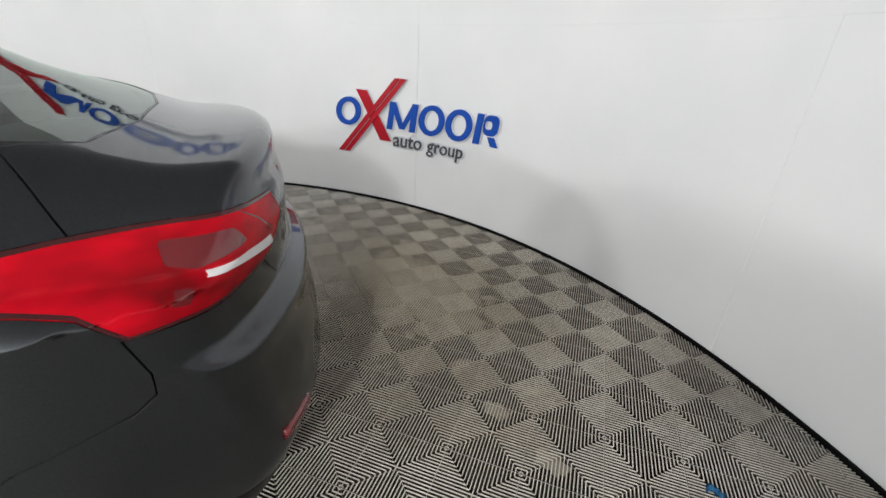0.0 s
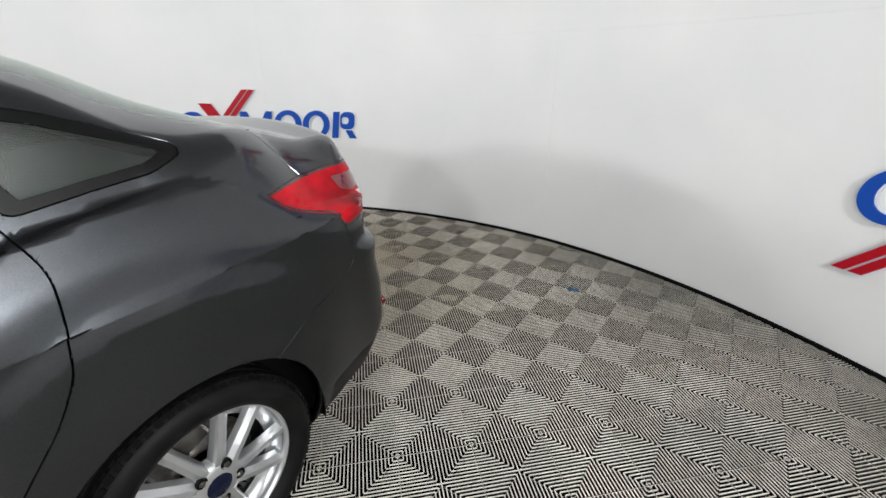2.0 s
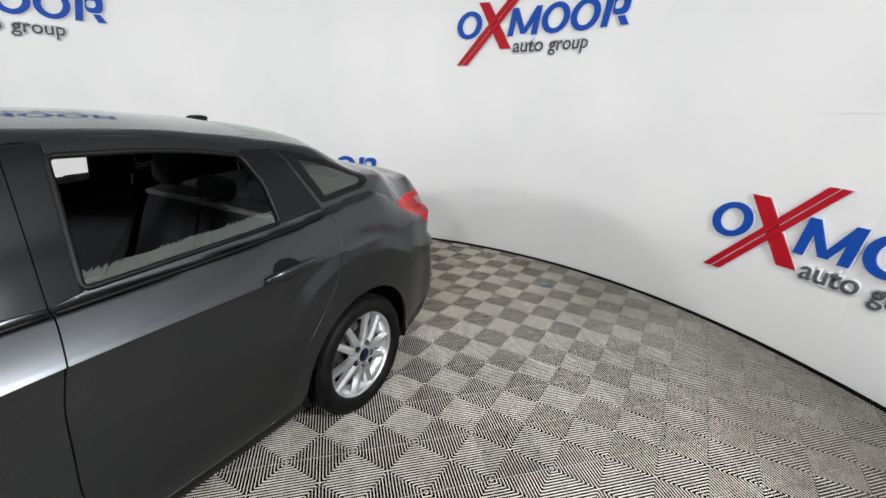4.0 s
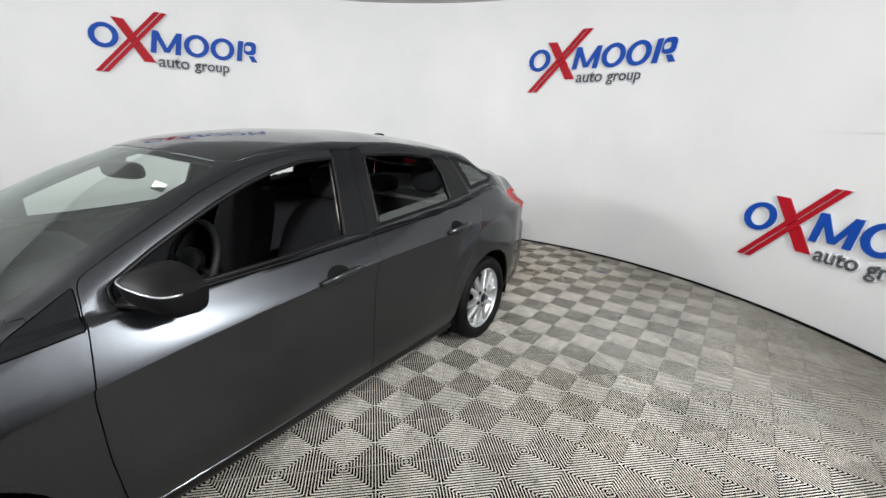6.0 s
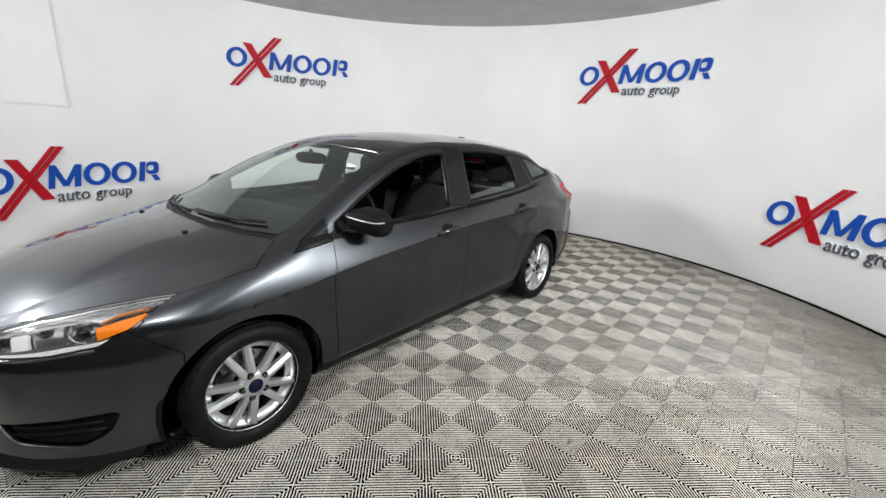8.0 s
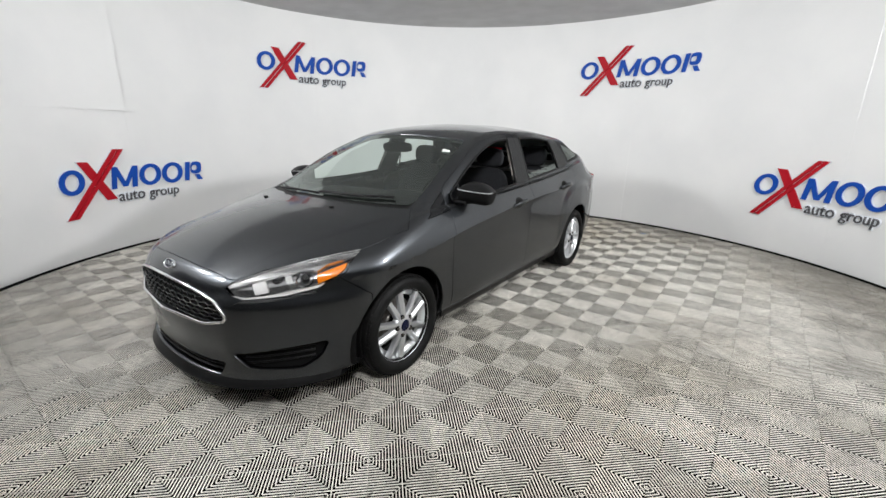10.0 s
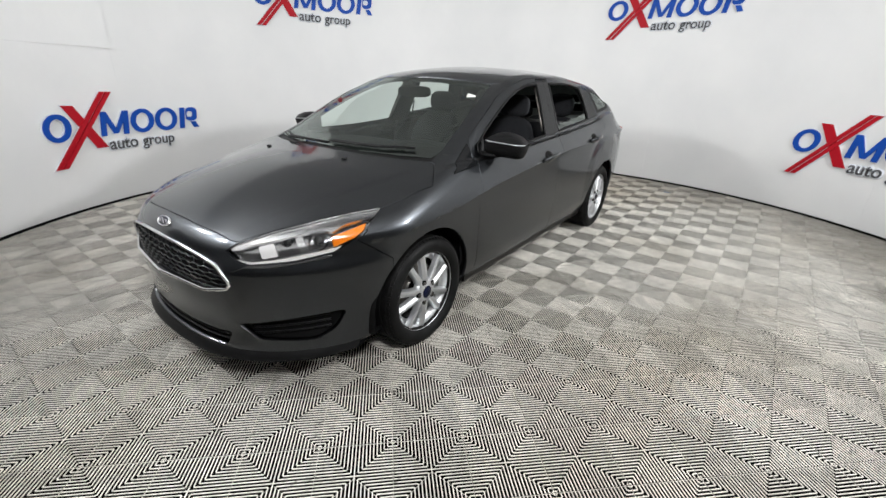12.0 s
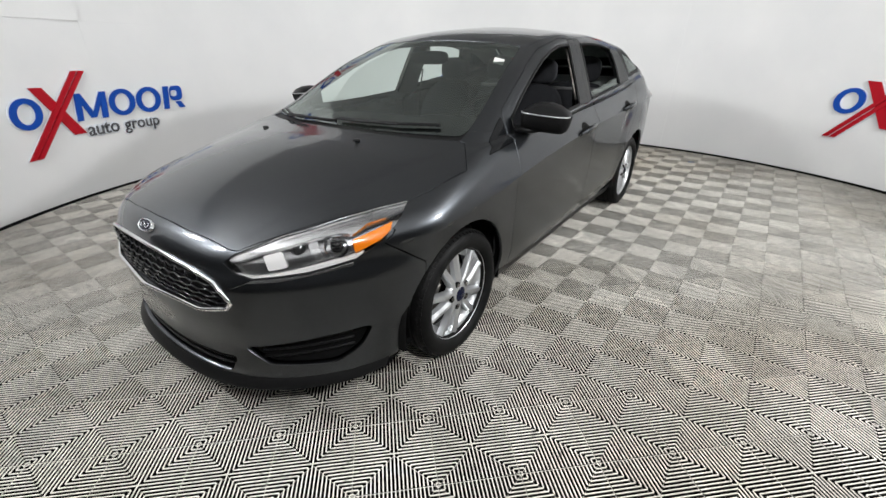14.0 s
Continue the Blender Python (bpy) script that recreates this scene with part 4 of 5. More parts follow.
panel("rear_window", ["back_glass"], GLASS, car, "clear rear window", both=True, gap=0.001, depth=0.004, sink=0.002)
for side in (1, -1):
    panel("fender", ["fender"], PAINT, car, side=side)
    panel("quarter_panel", ["quarter_panel"], PAINT, car, side=side)
    panel("pillar", ["pillar"], PAINT, car, side=side, gap=0.0012)
    panel("rocker", ["rocker"], TRIM, car, "black rocker panel", side=side)
    fd = panel("front_door", ["front_door"], PAINT, car, side=side)
    rd = panel("rear_door", ["rear_door"], PAINT, car, side=side)
    panel("pillar_cover", ["front_pillar_cover"], GLOSS, fd, "black pillar cover", side=side, gap=0.0015)
    panel("pillar_cover", ["rear_pillar_cover"], GLOSS, rd, "black pillar cover", side=side, gap=0.0015)
    panel("window_filler", ["rear_fill"], GLOSS, rd, "black window filler", side=side, gap=0.001)
    panel("sail_panel", ["sail"], GLOSS, car, "dark glossy corner panel", side=side)
    qw = panel("quarter_window", ["quarter_glass"], GLASS, car, "small fixed corner window", side=side, sink=0.003, gap=0.0, depth=0.004)
    panel("window_seal", ["quarter_frame"], TRIM, qw, "wide black rubber seal", side=side, gap=0.0015)
    panel("rear_side_window", ["rear_window_side"], GLASS, rd, "rear window mostly wound down", side=side, sink=0.008, gap=0.0, depth=0.004, keep=lambda m: m[:, 2] < 1.045 + 0.10 * (m[:, 1] - 0.3))


# ---- places on the skin ----
def reach(start, way, far=1.6):
    """Where a ray that starts outside the skin first meets it."""
    s, w = np.array(start, float), np.array(way, float)
    t = np.linspace(0, far, 500)
    p = s + t[:, None] * w
    g = inside(np.abs(p[:, 0]), p[:, 1], p[:, 2])
    k = int(np.argmax(g < 0))
    lo, hi = t[max(k - 1, 0)], t[k]
    for _ in range(20):
        m = (lo + hi) / 2
        q = s + m * w
        if inside(np.array([abs(q[0])]), q[1:2], q[2:3])[0] < 0:
            hi = m
        else:
            lo = m
    return Vector(s + lo * w)


def on_front(x, z):
    return reach((x, -2.7, z), (0, 1, 0))


def on_side(y, z):
    return reach((1.4, y, z), (-1, 0, 0))


def on_top(x, y):
    return reach((x, y, 1.8), (0, 0, -1))


def out_at(p):
    n = slope(np.array([[abs(p[0]), p[1], p[2]]]))[0]
    return Vector((n[0] * (1 if p[0] >= 0 else -1), n[1], n[2]))


def tube(bm, points, r, steps=8, closed=False, squash=1.0):
    """A round bar along places."""
    pts = [Vector(p) for p in points]
    n = len(pts)
    rings = []
    for k, p in enumerate(pts):
        a = pts[k - 1] if (k or closed) else p
        b = pts[(k + 1) % n] if (k < n - 1 or closed) else p
        d = (b - a).normalized()
        u = d.cross(Vector((0, 0, 1)))
        u = u.normalized() if u.length > 1e-4 else Vector((1, 0, 0))
        w = u.cross(d)
        rings.append([bm.verts.new(p + u * r * math.cos(2 * math.pi * j / steps) + w * r * squash * math.sin(2 * math.pi * j / steps)) for j in range(steps)])
    pairs = list(zip(rings, rings[1:])) + ([(rings[-1], rings[0])] if closed else [])
    for p, q in pairs:
        for j in range(steps):
            bm.faces.new((p[j], p[(j + 1) % steps], q[(j + 1) % steps], q[j]))
    if not closed:
        bm.faces.new(rings[0][::-1])
        bm.faces.new(rings[-1])


def pillow(bm, size, m, power=2.6, u=20, v=12):
    """A soft rounded block."""
    def f(c):
        return math.copysign(abs(c) ** (2 / power), c)
    rows = []
    for i in range(1, v):
        b = -math.pi / 2 + math.pi * i / v
        rows.append([bm.verts.new(m @ Vector((size[0] * f(math.cos(b)) * f(math.cos(2 * math.pi * j / u)), size[1] * f(math.cos(b)) * f(math.sin(2 * math.pi * j / u)), size[2] * f(math.sin(b))))) for j in range(u)])
    lo, hi = bm.verts.new(m @ Vector((0, 0, -size[2]))), bm.verts.new(m @ Vector((0, 0, size[2])))
    for p, q in zip(rows, rows[1:]):
        for j in range(u):
            bm.faces.new((p[j], p[(j + 1) % u], q[(j + 1) % u], q[j]))
    for j in range(u):
        bm.faces.new((lo, rows[0][(j + 1) % u], rows[0][j]))
        bm.faces.new((hi, rows[-1][j], rows[-1][(j + 1) % u]))


def flipx(bm):
    for v in bm.verts:
        v.co.x = -v.co.x
    bmesh.ops.reverse_faces(bm, faces=bm.faces[:])


# ---- inner trim ----
panel("headliner", ["roof"], LINER, car, "grey cloth headliner", both=True, gap=0.0, depth=0, sink=0.035)
for side in (1, -1):
    panel("door_card", ["front_door"], CLOTH, car, "black inner door trim", side=side, gap=0.0, depth=0.03, sink=0.045, keep=lambda m: m[:, 2] < 0.97)
    panel("door_card", ["rear_door"], CLOTH, car, "black inner door trim", side=side, gap=0.0, depth=0.03, sink=0.045, keep=lambda m: m[:, 2] < 1.02)
    panel("pillar_trim", ["pillar"], LINER, car, "grey inner pillar trim", side=side, gap=0.0, depth=0.0, sink=0.03)
    panel("quarter_trim", ["quarter_panel", "fender"], DASH, car, "black inner side trim", side=side, gap=0.0, depth=0.0, sink=0.05, keep=lambda m: (m[:, 1] > -1.0) & (m[:, 1] < 1.75))
    for r in ("front_pillar_cover", "rear_pillar_cover", "rear_fill"):
        panel("door_pillar_trim", [r], DASH, car, "black inner pillar trim", side=side, gap=0.0, depth=0.0, sink=0.03)
bm = bmesh.new()
box(bm, (1.45, 2.6, 0.04), Matrix.Translation((0, 0.3, 0.26)), 0.01)
part("cabin_floor", bm, CLOTH, car, "black carpet floor")
bm = bmesh.new()
box(bm, (1.4, 0.04, 0.5), Matrix.Translation((0, -1.0, 0.6)), 0.01)
part("bulkhead", bm, DASH, car, "black bulkhead")
bm = bmesh.new()
box(bm, (1.2, 0.74, 0.03), Matrix.Translation((0, 1.49, 1.025)) @ pose(0, 0, 0, 5, 0, 0), 0.012)
part("parcel_shelf", bm, SHELF, car, "grey cloth parcel shelf")

# dashboard: a padded top with a hood over the dials, above a sloping face
bm = bmesh.new()
prof = [(-1.08, 0.885), (-0.9, 0.935), (-0.72, 0.95), (-0.62, 0.935), (-0.585, 0.89), (-0.60, 0.80), (-0.66, 0.66), (-0.74, 0.52), (-1.05, 0.5)]
rows = []
for x in np.linspace(-0.69, 0.69, 41):
    lift = 0.03 * math.exp(-((x - 0.37) / 0.2) ** 4) - 0.05 * (abs(x) / 0.69) ** 4
    back = 0.07 * (abs(x) / 0.69) ** 2
    rows.append([bm.verts.new((x, y + back * (1 if y < -0.9 else 0.2), z + (lift if z > 0.85 else 0))) for y, z in prof])
for p, q in zip(rows, rows[1:]):
    for j in range(len(prof)):
        bm.faces.new((p[j], p[(j + 1) % len(prof)], q[(j + 1) % len(prof)], q[j]))
bm.faces.new(rows[0])
bm.faces.new(rows[-1][::-1])
bmesh.ops.recalc_face_normals(bm, faces=bm.faces)
dash = part("dashboard", bm, DASH, car, "black padded dashboard", True)
bm = bmesh.new()
box(bm, (0.22, 0.05, 0.13), Matrix.Translation((0, -0.60, 0.83)) @ pose(0, 0, 0, -15, 0, 0), 0.012)
part("centre_screen", bm, GLOSS, dash)
bm = bmesh.new()
box(bm, (0.2, 0.95, 0.3), Matrix.Translation((0, -0.12, 0.42)), 0.03)
part("centre_console", bm, DASH, car, "black centre console")

wheel_m = Matrix.Translation((0.37, -0.40, 0.885)) @ pose(0, 0, 0, 90 - 24, 0, 0)
bm = bmesh.new()
tube(bm, [wheel_m @ Vector((0.185 * math.cos(2 * math.pi * k / 40), 0.185 * math.sin(2 * math.pi * k / 40), 0)) for k in range(40)], 0.015, 10, True)
steer = part("steering_wheel", bm, DASH, car, "black steering wheel", True)
bm = bmesh.new()
pillow(bm, (0.085, 0.075, 0.03), wheel_m)
part("airbag_cover", bm, DASH, steer, smooth=True)
for a in (0, 180, 250, 290):
    bm = bmesh.new()
    tube(bm, [wheel_m @ Vector((r * math.cos(radians(a)), r * math.sin(radians(a)), 0)) for r in (0.06, 0.12, 0.18)], 0.014)
    part("spoke", bm, DASH, steer, smooth=True)
bm = bmesh.new()
pillow(bm, (0.125, 0.018, 0.038), Matrix.Translation((0.02, -0.475, 1.262)) @ pose(0, 0, 0, 8, 0, 18), 3.5)
mirror_in = part("inside_mirror", bm, TRIM, car, "black inside mirror", True)
bm = bmesh.new()
tube(bm, [(0.02, -0.49, 1.27), (0.01, -0.48, 1.29), (0.0, -0.455, 1.312)], 0.012)
part("stalk", bm, TRIM, mirror_in, smooth=True)
bm = bmesh.new()
box(bm, (0.055, 0.003, 0.035), Matrix.Translation((0.545, -0.54, 1.25)) @ pose(0, 0, 0, -35, 12, 20), 0.001, 1)
part("window_tag", bm, PAPER, car, "white paper tag behind the windshield")


def front_seat(x):
    bm = bmesh.new()
    pillow(bm, (0.255, 0.27, 0.10), Matrix.Translation((x, -0.04, 0.46)) @ pose(0, 0, 0, -8, 0, 0), 4)
    base = part("front_seat", bm, CLOTH, car, "black cloth front seat", True)
    m = Matrix.Translation((x, 0.275, 0.76)) @ pose(0, 0, 0, -15, 0, 0)
    bm = bmesh.new()
    pillow(bm, (0.245, 0.095, 0.33), m, 3.6, 28, 18)
    for v in bm.verts:
        l = m.inverted() @ v.co
        l.x *= 1.0 - 0.22 * max(0.0, l.z / 0.33) ** 2
        l.y -= 0.05 * (abs(l.x) / 0.235) ** 3
        v.co = m @ l
    part("backrest", bm, CLOTH, base, smooth=True)
    for dx in (-0.05, 0.05):
        bm = bmesh.new()
        tube(bm, [m @ Vector((dx, 0, 0.28)), m @ Vector((dx, 0, 0.40))], 0.007)
        part("headrest_post", bm, STEEL, base, smooth=True)
    bm = bmesh.new()
    pillow(bm, (0.13, 0.055, 0.085), m @ Matrix.Translation((0, -0.015, 0.415)) @ pose(0, 0, 0, 10, 0, 0), 3)
    part("headrest", bm, CLOTH, base, smooth=True)


front_seat(0.37)
front_seat(-0.37)
bm = bmesh.new()
pillow(bm, (0.64, 0.28, 0.11), Matrix.Translation((0, 0.88, 0.47)) @ pose(0, 0, 0, -6, 0, 0), 5)
bench = part("rear_bench", bm, CLOTH, car, "black cloth rear bench", True)
for x, w in ((-0.34, 0.30), (0.34, 0.30), (0.0, 0.06)):
    bm = bmesh.new()
    pillow(bm, (w, 0.08, 0.30), Matrix.Translation((x, 1.12, 0.76)) @ pose(0, 0, 0, -20, 0, 0), 4)
    part("backrest", bm, CLOTH, bench, smooth=True)
for x in (-0.42, 0.42, 0.0):
    bm = bmesh.new()
    pillow(bm, (0.13, 0.055, 0.105 if x else 0.06), Matrix.Translation((x, 1.19, 1.15 if x else 1.075)) @ pose(0, 0, 0, -12, 0, 0), 3)
    part("headrest", bm, CLOTH, bench, smooth=True)
for s in (1, -1):
    bm = bmesh.new()
    tube(bm, [(0.66 * s, 0.30, 1.16), (0.70 * s, 0.28, 0.9), (0.72 * s, 0.26, 0.5)], 0.022, 6, squash=0.2)
    part("seat_belt", bm, TRIM, car, "black seat belt", True)

# ---- wheels ----
LIP = [(0.166, -0.045), (0.198, -0.045), (0.202, -0.008), (0.206, 0.006), (0.2115, 0.008), (0.214, 0.002), (0.213, -0.03)]


def wheel(y, side, phase):
    hub = 0.300 if y < 0 else 0.305
    base = Matrix.Translation((0.842 * side, y, hub)) @ Matrix.Diagonal((side, 1, 1, 1))
    squash = hub / 0.322 + 0.004
    round_tyre = base @ Matrix.Diagonal((1, squash, squash, 1))
    bm = bmesh.new()
    tread = [(0.222, -0.012), (0.238, 0.018), (0.262, 0.030), (0.288, 0.028), (0.306, 0.017), (0.315, 0.003)]
    for x0, x1 in ((0.003, -0.03), (-0.04, -0.075), (-0.085, -0.12), (-0.13, -0.17)):
        tread += [(0.3215, x0 - 0.001), (0.322, (x0 + x1) / 2), (0.3215, x1 + 0.001), (0.313, x1), (0.313, x1 - 0.009)]
    tread += [(0.30, -0.195), (0.25, -0.205), (0.21, -0.18)]
    lathe(bm, tread, 96, round_tyre)
    bmesh.ops.recalc_face_normals(bm, faces=bm.faces)
    w = part("wheel", bm, TYRE, car, "black tyre on a silver alloy rim", True)
    w.data.set_sharp_from_angle(angle=radians(45))
    # shoulder blocks of the tread
    bm = bmesh.new()
    for k in range(72):
        a = 2 * math.pi * k / 72
        box(bm, (0.026, 0.017, 0.008), round_tyre @ Matrix.Rotation(a, 4, "X") @ Matrix.Translation((0.003, 0, 0.3145)) @ pose(0, 0, 0, 0, 28, 0))
    tagged(part("tread", bm, TYRE, w), kind="stuff")
    base = base @ Matrix.Diagonal((1, 1.05, 1.05, 1))
    bm = bmesh.new()
    lathe(bm, LIP + [(0.205, -0.06), (0.196, -0.10), (0.19, -0.17)], 80, base)
    bmesh.ops.recalc_face_normals(bm, faces=bm.faces)
    rim = part("rim", bm, SILVER, w, "silver alloy rim", True)
    for k in range(5):
        for s in (-1, 1):
            bm = bmesh.new()
            m = base @ Matrix.Rotation(radians(phase + 72 * k), 4, "X")
            rows = []
            for r, c, wd, xf, dp in ((0.028, 0.010, 0.0165, 0.002, 0.03), (0.06, 0.0165, 0.017, 0.008, 0.034), (0.10, 0.0255, 0.0165, 0.006, 0.032), (0.15, 0.038, 0.0155, -0.001, 0.03), (0.19, 0.047, 0.0165, -0.005, 0.03), (0.203, 0.050, 0.022, -0.007, 0.03)):
                c *= s
                ring = [(xf - dp, c - wd * 1.2), (xf - 0.009, c - wd), (xf, c - wd * 0.42 * (1 - 0.9 * s)), (xf, c + wd * 0.42 * (1 + 0.9 * s)), (xf - 0.009, c + wd), (xf - dp, c + wd * 1.2)]
                rows.append([bm.verts.new(m @ Vector((x, r, t))) for x, t in ring])
            for p, q in zip(rows, rows[1:]):
                for j in range(6):
                    bm.faces.new((p[j], p[(j + 1) % 6], q[(j + 1) % 6], q[j]))
            bmesh.ops.recalc_face_normals(bm, faces=bm.faces)
            part("spoke", bm, SILVER, rim)
        bm = bmesh.new()
        seat = base @ Matrix.Rotation(radians(phase + 72 * k), 4, "X") @ Matrix.Translation((0, 0.055, 0))
        lathe(bm, [(0.0005, 0.017), (0.006, 0.016), (0.008, 0.013), (0.008, 0.0)], 6, seat)
        nut = part("lug_nut", bm, STEEL, rim)
        # a dark ring round the nut gives the well's shade by colour
        bm = bmesh.new()
        lathe(bm, [(0.008, 0.0095), (0.0125, 0.0095), (0.0135, 0.0105), (0.0145, 0.0095), (0.0145, 0.0)], 20, seat)
        part("nut_well_shade", bm, RECESS_SHADE, nut, "dark ring for the shaded nut well", True)
    bm = bmesh.new()
    lathe(bm, [(0.033, 0.012), (0.05, 0.009), (0.068, 0.0), (0.07, -0.03)], 40, base)
    bmesh.ops.recalc_face_normals(bm, faces=bm.faces)
    part("hub", bm, SILVER, rim, smooth=True)
    bm = bmesh.new()
    lathe(bm, [(0.0005, 0.017), (0.02, 0.016), (0.028, 0.013), (0.0335, 0.010)], 32, base)
    bmesh.ops.recalc_face_normals(bm, faces=bm.faces)
    part("centre_cap", bm, NAVY, rim, "dark blue centre cap", True)
    bm = bmesh.new()
    lathe(bm, [(0.07, -0.06), (0.075, -0.075), (0.138, -0.075), (0.14, -0.08), (0.14, -0.09), (0.07, -0.1)], 56, base)
    bmesh.ops.recalc_face_normals(bm, faces=bm.faces)
    part("brake_disc", bm, STEEL, w, "grey steel brake disc", True)
    bm = bmesh.new()
    box(bm, (0.07, 0.16, 0.07), base @ Matrix.Rotation(radians(20), 4, "X") @ Matrix.Translation((-0.09, 0.0, 0.125)), 0.012)
    part("brake_caliper", bm, STEEL, w)
    bm = bmesh.new()
    lathe(bm, [(0.14, -0.12), (0.19, -0.11), (0.19, -0.125), (0.02, -0.14)], 40, base)
    part("backing_plate", bm, TRIM, w, smooth=True)


def arch_liner(y, side):
    bm = bmesh.new()
    rows = []
    for k in range(33):
        a = radians(-12 + 204 * k / 32)
        rows.append([bm.verts.new((x * side, y + r * math.cos(a), (0.299 if y < 0 else 0.309) + r * math.sin(a))) for x, r in ((0.852, 0.366), (0.84, 0.381), (0.55, 0.381), (0.545, 0.15))])
    for p, q in zip(rows, rows[1:]):
        for j in range(3):
            bm.faces.new((p[j], p[j + 1], q[j + 1], q[j]))
    part("arch_liner", bm, BLACK, car, "black wheel arch liner", True)


for y, ph in ((-1.324, 180), (1.324, 58)):
    for side in (1, -1):
        wheel(y, side, ph)
        arch_liner(y - (0.011 if y < 0 else 0.002), side)

# ---- grille, lamps and front details ----
panel("grille_backing", ["grille_hole"], BLACK, bumper, "black grille backing", both=True, gap=0.0, depth=0.0, sink=0.05)
bm = bmesh.new()
tube(bm, [on_front(x, z) + Vector((0, -0.003, 0)) for x, z in GRILLE], 0.0085, 8, True)
grille = part("grille", bm, CHROME, bumper, "black mesh grille in a chrome surround", True)
for r in range(7):
    z = 0.512 + 0.022 * r
    half = 0.462 - 0.35 * max(0.0, (z - 0.60)) if z < 0.62 else 0.40 - 3.0 * (z - 0.62)
    bm = bmesh.new()
    pts = []
    for k in range(61):
        x = -half + 2 * half * k / 60
        zz = z - 0.012 * (abs(x) / 0.46) ** 2 + 0.0035 * math.sin(2 * math.pi * (k / 60 * 15 + r * 0.5))
        pts.append(on_front(x, zz) + Vector((0, 0.016, 0)))
    tube(bm, pts, 0.0042, 6, squash=0.9)
    part("slat", bm, GLOSS, grille, smooth=True)
for r in range(6):
    for k in range(15):
        z0 = 0.512 + 0.022 * r
        x = -0.43 + 0.06 * k + (0.03 if r % 2 else 0)
        if abs(x) > 0.455 - max(0.0, z0 - 0.59) * 1.2 or z0 > 0.632:
            continue
        bm = bmesh.new()
        z0 -= 0.012 * (abs(x) / 0.46) ** 2
        lean = 0.012 * (1 if x < 0 else -1)
        tube(bm, [on_front(x, z0) + Vector((0, 0.018, 0)), on_front(x + lean, z0 + 0.022) + Vector((0, 0.018, 0))], 0.004, 6)
        part("rib", bm, GLOSS, grille, smooth=True)
bm = bmesh.new()
c = on_front(0.0, 0.712)
n = out_at(c)
m = Matrix.Translation(c + n * 0.001) @ n.to_track_quat("X", "Z").to_matrix().to_4x4() @ Matrix.Diagonal((1, 1.0, 0.42, 1))
lathe(bm, [(0.046, 0.006), (0.05, 0.009), (0.056, 0.008), (0.058, 0.0)], 48, m)
badge = part("badge", bm, CHROME, bumper, "blue oval badge in a chrome ring", True)
bm = bmesh.new()
lathe(bm, [(0.0005, 0.007), (0.03, 0.007), (0.047, 0.006)], 48, m)
part("badge_face", bm, NAVY, badge, smooth=True)
bm = bmesh.new()
tube(bm, [m @ Vector((0.0075, 0.028 * math.cos(2 * math.pi * k / 24), 0.02 * math.sin(4 * math.pi * k / 24))) for k in range(24)], 0.0022, 6, True)
part("badge_mark", bm, CHROME, badge, smooth=True)
panel("intake_backing", ["intake_hole"], BLACK, bumper, "black lower intake", both=True, gap=0.0, depth=0.0, sink=0.04)
for z in (0.245, 0.268):
    bm = bmesh.new()
    tube(bm, [on_front(x, z) + Vector((0, 0.018, 0)) for x in np.linspace(-0.39, 0.39, 15)], 0.005, 6)
    part("intake_bar", bm, TRIM, bumper, smooth=True)
# splitter under the chin
bm = bmesh.new()
rows = []
for k in range(41):
    x = -0.80 + 1.6 * k / 40
    p = on_front(x, 0.20)
    o = Vector((0.25 * x, -1, 0)).normalized()
    rows.append([bm.verts.new(q) for q in (p + o * 0.002 + Vector((0, 0, 0.01)), p + o * 0.028 + Vector((0, 0, -0.022)), p + o * 0.028 + Vector((0, 0, -0.03)), p - o * 0.08 + Vector((0, 0, -0.03)))])
for p, q in zip(rows, rows[1:]):
    for j in range(3):
        bm.faces.new((p[j], p[j + 1], q[j + 1], q[j]))
part("splitter", bm, TRIM, bumper, "black rubber splitter lip", True)

